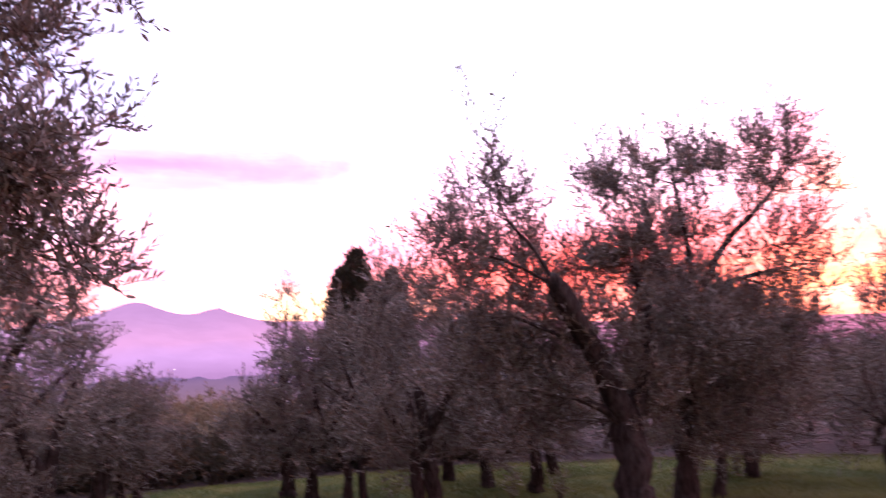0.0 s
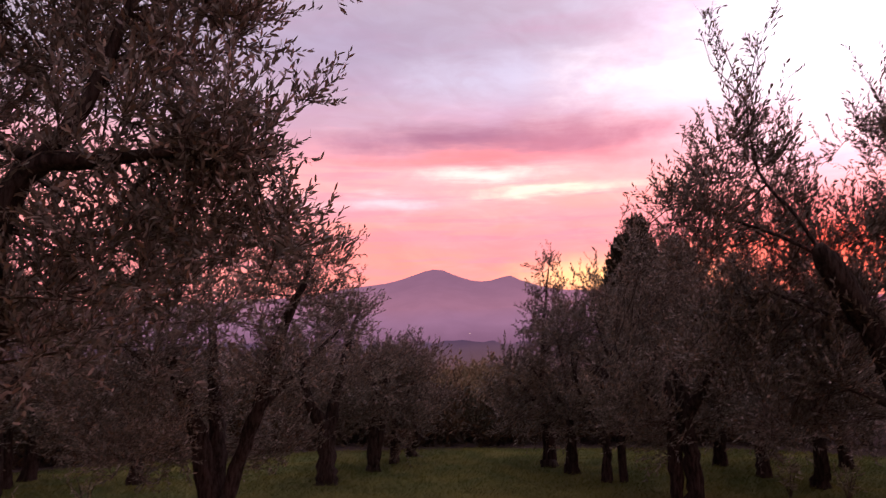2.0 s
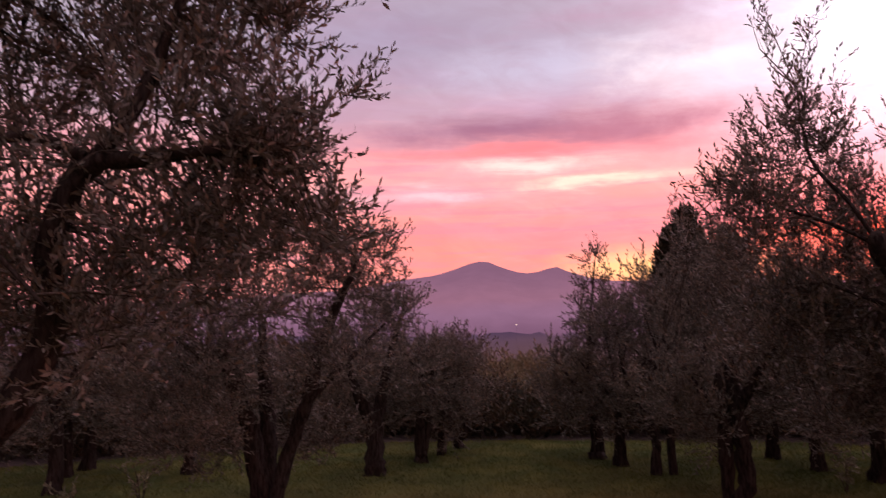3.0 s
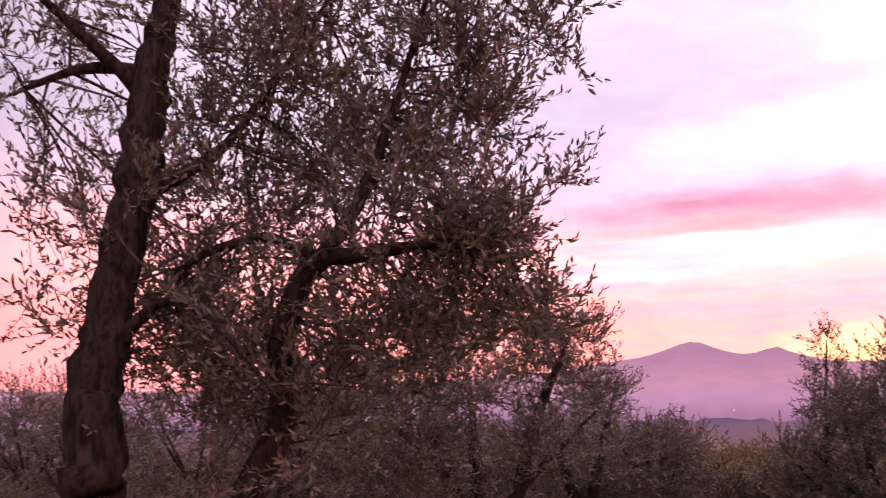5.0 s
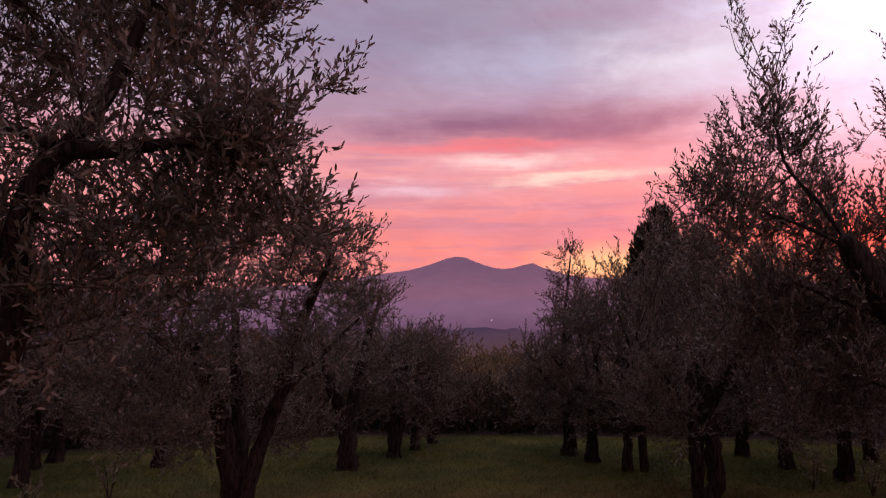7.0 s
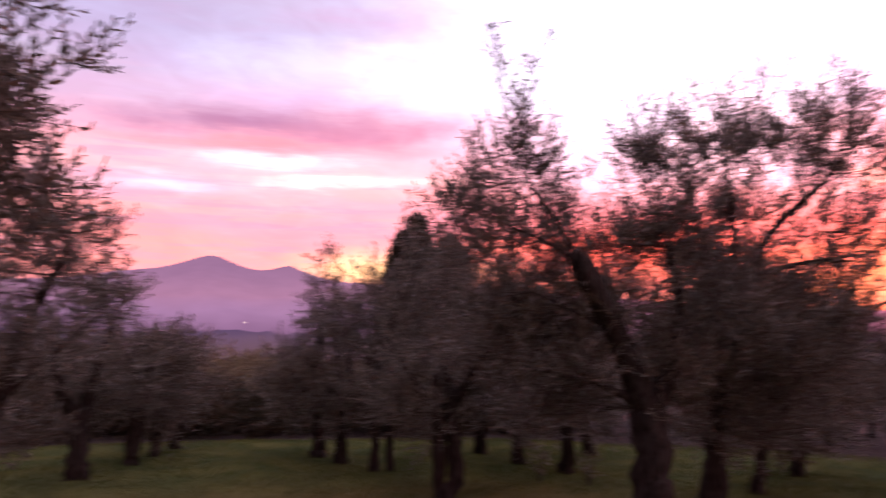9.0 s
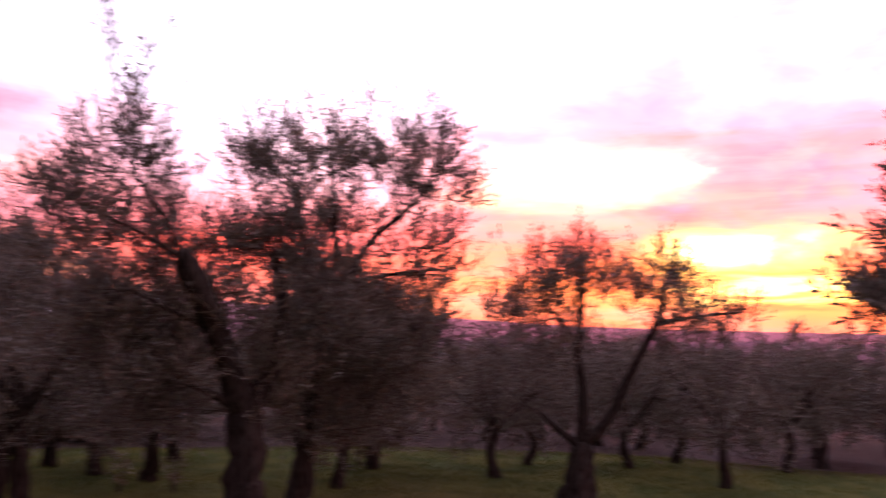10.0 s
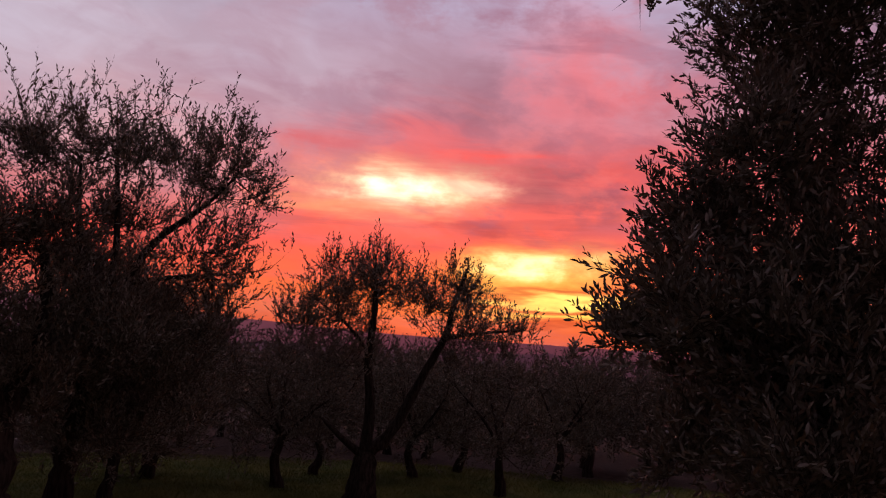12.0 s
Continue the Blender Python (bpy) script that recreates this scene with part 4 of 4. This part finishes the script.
olive_tree("open olive tree with a low fork and two rising limbs", (6.38, 6.04),
           [[(6.38, 6.04, 0, 0.15), (6.38, 6.04, 0.19, 0.15), (6.39, 6.03, 0.42, 0.125), (6.41, 6.01, 0.61, 0.12)],
            [(6.4, 6.03, 0.57, 0.075), (6.41, 6.01, 1.09, 0.055), (6.37, 6.05, 1.58, 0.045), (6.39, 6.03, 2.14, 0.035), (6.37, 6.06, 2.77, 0.012)],
            [(6.44, 5.98, 0.61, 0.075), (6.61, 5.8, 0.89, 0.058), (6.77, 5.61, 1.43, 0.048), (6.91, 5.44, 1.88, 0.038), (6.97, 5.37, 2.26, 0.03), (7.05, 5.26, 2.72, 0.01)],
            [(6.38, 6.05, 0.57, 0.05), (6.22, 6.21, 0.74, 0.035), (6.12, 6.44, 0.93, 0.02)],
            [(6.41, 6.01, 1.58, 0.03), (6.21, 6.21, 1.93, 0.02), (5.92, 6.48, 2.22, 0.008)],
            [(6.91, 5.44, 1.88, 0.03), (7.12, 5.18, 1.96, 0.02), (7.44, 4.72, 2.03, 0.008)]],
           [(6.61, 6.29, 2.68, 0.34, 0.85), (6.95, 5.33, 2.51, 0.31, 0.8), (6.62, 5.49, 2.42, 0.27, 0.7), (5.88, 6.1, 2.4, 0.32, 0.8), (6.39, 6.27, 2.39, 0.34, 0.8), (6.07, 5.53, 2.36, 0.29, 0.8), (7.11, 6.21, 2.33, 0.34, 0.8), (7.47, 5.55, 2.3, 0.35, 0.8), (6.38, 7, 2.25, 0.34, 0.75), (6.66, 5.62, 2.11, 0.23, 0.45), (6.34, 5.04, 2.1, 0.27, 0.7)]
           + [(6.76, 6.51, 2.09, 0.41, 0.9), (5.82, 5.99, 2.03, 0.31, 0.8), (7.71, 5.25, 2.03, 0.19, 0.6), (6.02, 6.95, 2.03, 0.29, 0.8), (6.54, 4.81, 1.94, 0.27, 0.9), (6.87, 4.41, 1.92, 0.17, 0.4), (5.54, 6.26, 1.77, 0.32, 0.9), (7.61, 5.2, 1.73, 0.29, 0.6), (7.21, 5.54, 1.63, 0.38, 0.7), (5.97, 5.75, 1.58, 0.3, 0.5), (6.54, 6.98, 1.53, 0.4, 0.9)],
           [(6.36, 6.08, 2.75, 0.32), (6.5, 5.95, 2.65, 0.3), (6.2, 6.2, 2.6, 0.3), (7.0, 5.34, 2.5, 0.3), (7.15, 5.2, 2.45, 0.3), (6.48, 5.94, 2.72, 0.35), (6.31, 6.12, 2.64, 0.35), (6.18, 6.24, 2.49, 0.3), (6.59, 5.82, 2.54, 0.3), (6.05, 6.37, 2.42, 0.25), (6.91, 5.45, 2.45, 0.3), (7.26, 4.99, 2.29, 0.2), (7.08, 5.24, 2.65, 0.25), (7.17, 5.11, 2.6, 0.2), (5.8, 6.59, 2.39, 0.2)], seed=19, branches=21, twigs=8, gap=0.016, fine=True, leaf=0.041, droop=-0.08)
olive_tree("large dark olive tree with a full drooping crown", (4.05, 0.46),
           [[(4.05, 0.46, 0, 0.15), (4.05, 0.47, 0.75, 0.15), (4.04, 0.48, 1.09, 0.13)],
            [(4.04, 0.48, 1.06, 0.09), (3.92, 0.61, 1.55, 0.07), (3.79, 0.72, 2.03, 0.05), (3.68, 0.79, 2.52, 0.03), (3.55, 0.85, 3.01, 0.012)],
            [(4.04, 0.48, 1.09, 0.09), (3.97, 0.32, 1.7, 0.07), (3.77, 0.25, 2.38, 0.05), (3.56, 0.33, 3.04, 0.03), (3.34, 0.45, 3.58, 0.01)],
            [(3.79, 0.72, 2.03, 0.03), (3.43, 0.92, 2.17, 0.02), (3.24, 1.16, 2.17, 0.01)],
            [(3.92, 0.61, 1.55, 0.04), (3.55, 0.88, 1.77, 0.025), (3.25, 1.13, 1.86, 0.015), (3.02, 1.4, 1.86, 0.006)],
            [(3.56, 0.33, 3.04, 0.02), (3.1, 0.62, 3.4, 0.012), (2.75, 1.04, 3.26, 0.006)]],
           [(3.84, 0.94, 3.83, 0.53, 1.2), (3.52, 0.41, 3.53, 0.56, 1.2), (4.08, 1.14, 3.44, 0.39, 0.7), (4.04, 0.86, 3.25, 0.53, 0.7), (4, 0.58, 3.1, 0.55, 0.65), (4.33, 0.19, 3.01, 0.71, 1), (3.34, 0.97, 2.71, 0.26, 1), (4.27, 1.05, 2.71, 0.49, 0.4), (3.99, 0.72, 2.71, 0.45, 0.45), (3.4, 1.13, 2.42, 0.23, 0.7), (3.66, 0.43, 2.26, 0.45, 0.65), (3.97, 1.51, 2.24, 0.23, 0.9), (3.64, 0.98, 2.22, 0.43, 1.1), (4.49, 1.1, 2.17, 0.45, 1), (3.57, 0.14, 2.13, 0.47, 0.6)]
           + [(3.43, 0.63, 2.07, 0.39, 1.1), (3.12, 1.06, 1.95, 0.29, 0.6), (3.83, 1.63, 1.93, 0.18, 0.7), (3.91, 1.76, 1.9, 0.11, 0.6), (3.39, 1.53, 1.87, 0.1, 0.5), (3.35, 1.02, 1.83, 0.27, 0.5), (3.92, 0.48, 1.81, 0.59, 1.2), (3.3, 0.85, 1.79, 0.4, 0.75), (4.02, 1.46, 1.66, 0.33, 0.7), (3.1, 0.56, 1.64, 0.38, 1.2), (3.76, 0.17, 1.5, 0.63, 0.8), (3.47, 1.18, 1.41, 0.25, 0.7), (4.02, 1.09, 1.37, 0.42, 1), (3.06, 0.6, 1.35, 0.36, 1), (3.89, 0.48, 1.34, 0.51, 1)],
           [(3.16, 1.08, 3.15, 0.14), (2.64, 1.26, 3.09, 0.1), (2.69, 1.16, 3, 0.1), (3.16, 1.34, 2.59, 0.12), (3.14, 1.38, 2.36, 0.1)], seed=20, branches=27, twigs=10, gap=0.012, leaf=0.044, fine=True, droop=0.04)
grown_olive("small olive tree in the back row of the grove", (-5.93, 8), 3.0, 1.2, 100, branches=11, twigs=6, gap=0.0145, leaf=0.05)
grown_olive("small olive tree in the back row of the grove", (-6.56, 9.54), 2.8, 1.1, 101, branches=11, twigs=6, gap=0.0145, leaf=0.05)
grown_olive("small olive tree in the back row of the grove", (-4.92, 9.13), 2.9, 1.2, 102, branches=11, twigs=6, gap=0.0145, leaf=0.05, lean=-0.1)
grown_olive("small olive tree in the back row of the grove", (-8.17, 7.06), 2.4, 1.0, 103, branches=11, twigs=6, gap=0.0145, leaf=0.05)
grown_olive("small olive tree in the back row of the grove", (-8.28, 9.14), 2.5, 1.0, 104, branches=11, twigs=6, gap=0.0145, leaf=0.05)
grown_olive("small olive tree in the back row of the grove", (-10.64, 8.32), 2.5, 1.1, 105, branches=11, twigs=6, gap=0.0145, leaf=0.05)
grown_olive("small olive tree in the back row of the grove", (-6.52, 9.03), 2.6, 1.0, 106, branches=11, twigs=6, gap=0.0145, leaf=0.05)
grown_olive("small olive tree in the back row of the grove", (-2.1, 10.76), 1.75, 0.65, 107, branches=11, twigs=6, gap=0.0145, leaf=0.05)
grown_olive("small olive tree in the back row of the grove", (-1.98, 11.42), 1.7, 0.6, 108, branches=11, twigs=6, gap=0.0145, leaf=0.05)
grown_olive("small olive tree in the back row of the grove", (0.24, 10.07), 2.5, 0.9, 109, branches=11, twigs=6, gap=0.0145, leaf=0.05)
grown_olive("small olive tree in the back row of the grove", (0.71, 9.48), 2.6, 1.0, 110, branches=11, twigs=6, gap=0.0145, leaf=0.05, stems=2)
grown_olive("small olive tree in the back row of the grove", (2.08, 10.49), 2.9, 1.1, 111, branches=11, twigs=6, gap=0.0145, leaf=0.05)
grown_olive("small olive tree in the back row of the grove", (2.41, 9.76), 2.7, 0.9, 112, branches=11, twigs=6, gap=0.0145, leaf=0.05)
grown_olive("small olive tree in the back row of the grove", (2.81, 9.1), 2.9, 1.0, 113, branches=11, twigs=6, gap=0.0145, leaf=0.05)
grown_olive("small olive tree in the back row of the grove", (3.53, 10.4), 2.8, 1.0, 114, branches=11, twigs=6, gap=0.0145, leaf=0.05)
grown_olive("small olive tree in the back row of the grove", (6.4, 7.45), 2.0, 0.9, 115, branches=11, twigs=6, gap=0.0145, leaf=0.05, lean=0.1)
grown_olive("small olive tree in the back row of the grove", (7.48, 7.98), 1.85, 0.9, 116, branches=11, twigs=6, gap=0.0145, leaf=0.05)
grown_olive("small olive tree in the back row of the grove", (8.44, 7.08), 1.8, 0.8, 117, branches=11, twigs=6, gap=0.0145, leaf=0.05, lean=0.1)
grown_olive("small olive tree in the back row of the grove", (9.46, 7.08), 1.8, 0.8, 118, branches=11, twigs=6, gap=0.0145, leaf=0.05, lean=0.1)
grown_olive("small olive tree in the back row of the grove", (8.5, 5.66), 1.8, 0.85, 119, branches=11, twigs=6, gap=0.0145, leaf=0.05, lean=-0.1)
grown_olive("small olive tree in the back row of the grove", (10.28, 5.89), 1.85, 0.9, 120, branches=11, twigs=6, gap=0.0145, leaf=0.05)
grown_olive("small olive tree in the back row of the grove", (11.47, 6.06), 1.85, 0.9, 121, branches=11, twigs=6, gap=0.0145, leaf=0.05)
grown_olive("small olive tree in the back row of the grove", (5.65, 9.01), 2.6, 1.0, 122, branches=11, twigs=6, gap=0.0145, leaf=0.05)
grown_olive("small olive tree in the back row of the grove", (5.5, 8.73), 2.4, 1.0, 123, branches=11, twigs=6, gap=0.0145, leaf=0.05)


# ---- young shoots that sprout in the meadow ----
def olive_sucker(x, y, height, seed):
    rng = np.random.default_rng(seed)
    ob = thing("olive_sapling", (x, y, land_height(x, y)), "young olive shoot with sparse pale leaves in the grass", "plant", "saplings in the meadow")
    A, B, C = [], [], []
    for i in range(4):
        a = i * 1.57 + rng.uniform(-0.5, 0.5)
        lean = height * rng.uniform(0.15, 0.5)
        line = smooth_line([(0, 0, -0.03, 0.007), (math.cos(a) * lean * 0.4, math.sin(a) * lean * 0.4, height * 0.5, 0.005), (math.cos(a) * lean, math.sin(a) * lean, height * rng.uniform(0.7, 1.0), 0.002)], 0.06, rng, 0.4)
        part("stem", limb_mesh("stem", line, 5, rng, 0.1, TWIG), ob)
        for q in range(7):
            foot = line[rng.integers(len(line) // 3, len(line)), :3]
            out = unit(rng.normal(0, 0.7, 3) + np.array([0, 0, 0.6])) * height * rng.uniform(0.12, 0.3)
            A.append(foot), B.append(foot + out * 0.5), C.append(foot + out)
    A, B, C = np.array(A), np.array(B), np.array(C)
    twigwork = part("branchwork", mesh_of("branchwork", *sticks(A, B, C, np.full(len(A), 0.002)), TWIG, False), ob, kind="stuff")
    k = np.repeat(np.arange(len(A)), 7)
    u = rng.uniform(0.1, 1.0, (len(k), 1))
    ln = rng.uniform(0.035, 0.06, len(k))
    v, f = leaves(A[k] + (C[k] - A[k]) * u, unit(unit(C[k] - A[k]) + rng.normal(0, 0.5, (len(k), 3))), ln, ln * 0.28, rng, True)
    part("foliage", mesh_of("foliage", v, f, PALE_LEAF, False), twigwork, "pale grey-green leaves", "stuff")


for i, (x, y, h) in enumerate([(-4.5, 7.4, 0.5), (2.36, 8.58, 0.32), (2.85, 8.4, 0.36), (5.45, 9.0, 0.34), (-5.0, 6.9, 0.3)]):
    olive_sucker(x, y, h, 300 + i)


# ---- cypresses, hedge and scrub beyond the meadow ----
def cypress(base, height, radius, seed, label, plumes=6):
    """A broad old cypress: a trunk and upright plumes of spray of unequal height, ragged at their tips."""
    rng = np.random.default_rng(seed)
    tree = thing("cypress_tree", base, label, "tree")
    line = np.array([(0, 0, height * u, 0.16 * (1 - u) + 0.01) for u in np.linspace(0, 0.9, 16)])
    part("trunk", limb_mesh("trunk", line, 8, rng, 0.1, BARK), tree)
    P, I = [], []
    for i in range(plumes):
        a = i * 2.4 + rng.uniform(-0.3, 0.3)
        k = 0.0 if i == 0 else radius * rng.uniform(0.4, 0.62)
        top = height * (1.0 if i == 0 else rng.uniform(0.8, 0.98))
        n = 620
        u = rng.uniform(0.04, 1.0, n) ** 0.8
        b = rng.uniform(0, 6.283, n)
        rad = radius * 0.62 * (1.03 - u) ** 0.52 * np.minimum(1, 0.5 + u * 4) * (1 + 0.16 * np.sin(u * 23 + i * 2 + 2 * b)) * rng.uniform(0.35, 1.12, n)
        k = k * (1 - 0.45 * u)
        P.append(np.stack([math.cos(a) * k + np.cos(b) * rad, math.sin(a) * k + np.sin(b) * rad, u * top], 1))
        I.append(np.stack([math.cos(a) * k * 0.7, math.sin(a) * k * 0.7, np.maximum(u * top - 0.5, 0.1)], 1))
    p, inner = np.vstack(P), np.vstack(I)
    n = len(p)
    twigwork = part("branchwork", mesh_of("branchwork", *sticks(inner, (inner + p) / 2, p, np.full(n, 0.012)), TWIG, False), tree, kind="stuff")
    k = np.repeat(np.arange(n), 9)
    d = unit(unit(p - inner)[k] * 0.7 + np.array([0, 0, 1.0]) + rng.normal(0, 0.4, (len(k), 3)))
    ln = rng.uniform(0.10, 0.3, len(k))
    v, f = leaves(p[k] + rng.normal(0, 0.07, (len(k), 3)), d, ln, ln * 0.36, rng, False)
    part("foliage", mesh_of("foliage", v, f, DARK_LEAF, False), twigwork, "dense dark green sprays", "stuff")
    return tree


cypress((-math.sin(radians(-6.5)) * 30, math.cos(radians(-6.5)) * 30, land_height(0, 30)), 5.75 - land_height(0, 30), 1.75, 41, "dark columnar cypress rising behind the olive trees")
cypress((-math.sin(radians(-9.1)) * 32, math.cos(radians(-9.1)) * 32, land_height(0, 32)), 5.2 - land_height(0, 32), 1.0, 42, "slim cypress behind the olive trees")


def shrub(base, height, spread, seed, mat, label, name="shrub", leaf=0.06, gap=0.04):
    """A bush of several stems from the ground."""
    rng = np.random.default_rng(seed)
    ob = thing(name, base, label, "bush", "undergrowth")
    hub, lobes = [], []
    for i in range(5):
        a = i * 1.257 + rng.uniform(-0.4, 0.4)
        k = spread * rng.uniform(0.3, 0.7)
        top = (math.cos(a) * k, math.sin(a) * k, height * rng.uniform(0.5, 0.75))
        line = smooth_line([(math.cos(a) * 0.05, math.sin(a) * 0.05, -0.1, 0.03), (top[0] * 0.5, top[1] * 0.5, top[2] * 0.55, 0.02), (*top, 0.006)], 0.15, rng, 0.1)
        part("stem", limb_mesh("stem", line, 6, rng, 0.1, BARK), ob)
        hub.extend(line[2:, :3])
        lobes.append((*top, spread * rng.uniform(0.4, 0.6), 1.0))
        lobes.append((top[0], top[1], height * 0.25, spread * 0.5, 0.8))
    (sv, sf), (lv, lf) = foliage(hub, lobes, (), rng, 7, 6, gap, leaf, False, 0.05)
    twigwork = part("branchwork", mesh_of("branchwork", sv, sf, TWIG, False), ob, kind="stuff")
    part("foliage", mesh_of("foliage", lv, lf, mat, False), twigwork, kind="stuff")
    return ob


def around(az, r, sink=0.0):
    x, y = -r * math.sin(radians(az)), r * math.cos(radians(az))
    return (x, y, land_height(x, y) - sink)


rng = random.Random(17)
kinds = [shrub(around(3.0 + 5 * i, 14.2 + 0.3 * i), 0.5 + 0.08 * i, 0.95, 60 + i, HEDGE_LEAF, "dark tangled hedge bush along the edge of the meadow", leaf=0.11) for i in range(3)]
for az in range(-15, 50, 3):
    for row in range(2):
        k = rng.uniform(0.8, 1.25)
        m = Matrix.Translation(around(az + rng.uniform(-1.2, 1.2), 13.6 + 1.6 * row + rng.uniform(-0.4, 0.6))) @ Matrix.Rotation(rng.uniform(0, 6.28), 4, "Z") @ Matrix.Scale(k, 4)
        copy_thing(kinds[rng.randrange(3)], m)
scrub = [shrub(around(5.0 + 4 * i, 26.0 + i), 1.35, 1.7, 70 + i, SCRUB_LEAF, "yellow-brown autumn scrub beyond the grove", "scrub_bush", 0.16, 0.05) for i in range(2)]
for i in range(60):
    k = rng.uniform(0.7, 1.2)
    m = Matrix.Translation(around(rng.uniform(-2, 22) if i % 2 else rng.uniform(1, 11), rng.uniform(19, 46), 0.2)) @ Matrix.Rotation(rng.uniform(0, 6.28), 4, "Z") @ Matrix.Scale(k, 4)
    copy_thing(scrub[i % 2], m)


# ---- the grove's lower rows, on the falling ground beyond the meadow ----
back = [grown_olive("small olive tree in shade on the lower ground", around(-20.0 - 14 * i, 14.5)[:2], 2.05, 1.15, 200 + i, branches=7, twigs=5, leaf=0.11, gap=0.034) for i in range(4)]
for i, ob in enumerate(back):
    ob.location.z = land_height(ob.location.x, ob.location.y)
for row, r in enumerate((14.6, 17.6, 21.0, 25.0)):
    for i in range(26):
        az = -84.0 + i * 5.6 + rng.uniform(-1.6, 1.6) + 2.5 * (row % 2)
        if az > -1.5 - row and az < 15.0 or (row == 0 and i % 4 == 1):
            continue
        k = rng.uniform(0.76, 0.98)
        m = Matrix.Translation(around(az, r + rng.uniform(-0.8, 0.8))) @ Matrix.Rotation(rng.uniform(0, 6.28), 4, "Z") @ Matrix.Scale(k, 4)
        copy_thing(back[rng.randrange(4)], m)


# ---- a lamp in a far village ----
def far_lamp():
    m, n = material("lamp_glow")
    n.add("ShaderNodeOutputMaterial", {"Surface": n.add("ShaderNodeEmission", {"Color": (1.0, 0.75, 0.55, 1), "Strength": 0.8}).outputs[0]})
    x, y, z = -1400 * math.sin(radians(5.48)) * 0.6, 1400 * math.cos(radians(5.48)) * 0.6, 4.4
    ob = thing("street_lamp", (x, y, z - 6.0), "tiny lit lamp far off in the valley", "lamp")
    line = np.array([(0, 0, -40.0 + 46.0 * u, 0.03) for u in np.linspace(0, 1, 8)])
    part("post", limb_mesh("post", line, 6, np.random.default_rng(1), 0.0, BARK), ob)
    bm = bmesh.new()
    bmesh.ops.create_icosphere(bm, subdivisions=2, radius=0.42)
    bmesh.ops.scale(bm, vec=(1.3, 1.3, 0.7), verts=bm.verts)
    bmesh.ops.translate(bm, vec=(0, 0, 6.0), verts=bm.verts)
    me = bpy.data.meshes.new("lamp_head")
    bm.to_mesh(me)
    me.materials.append(m)
    part("lamp_head", me, ob, "warm white lit lamp head")


far_lamp()
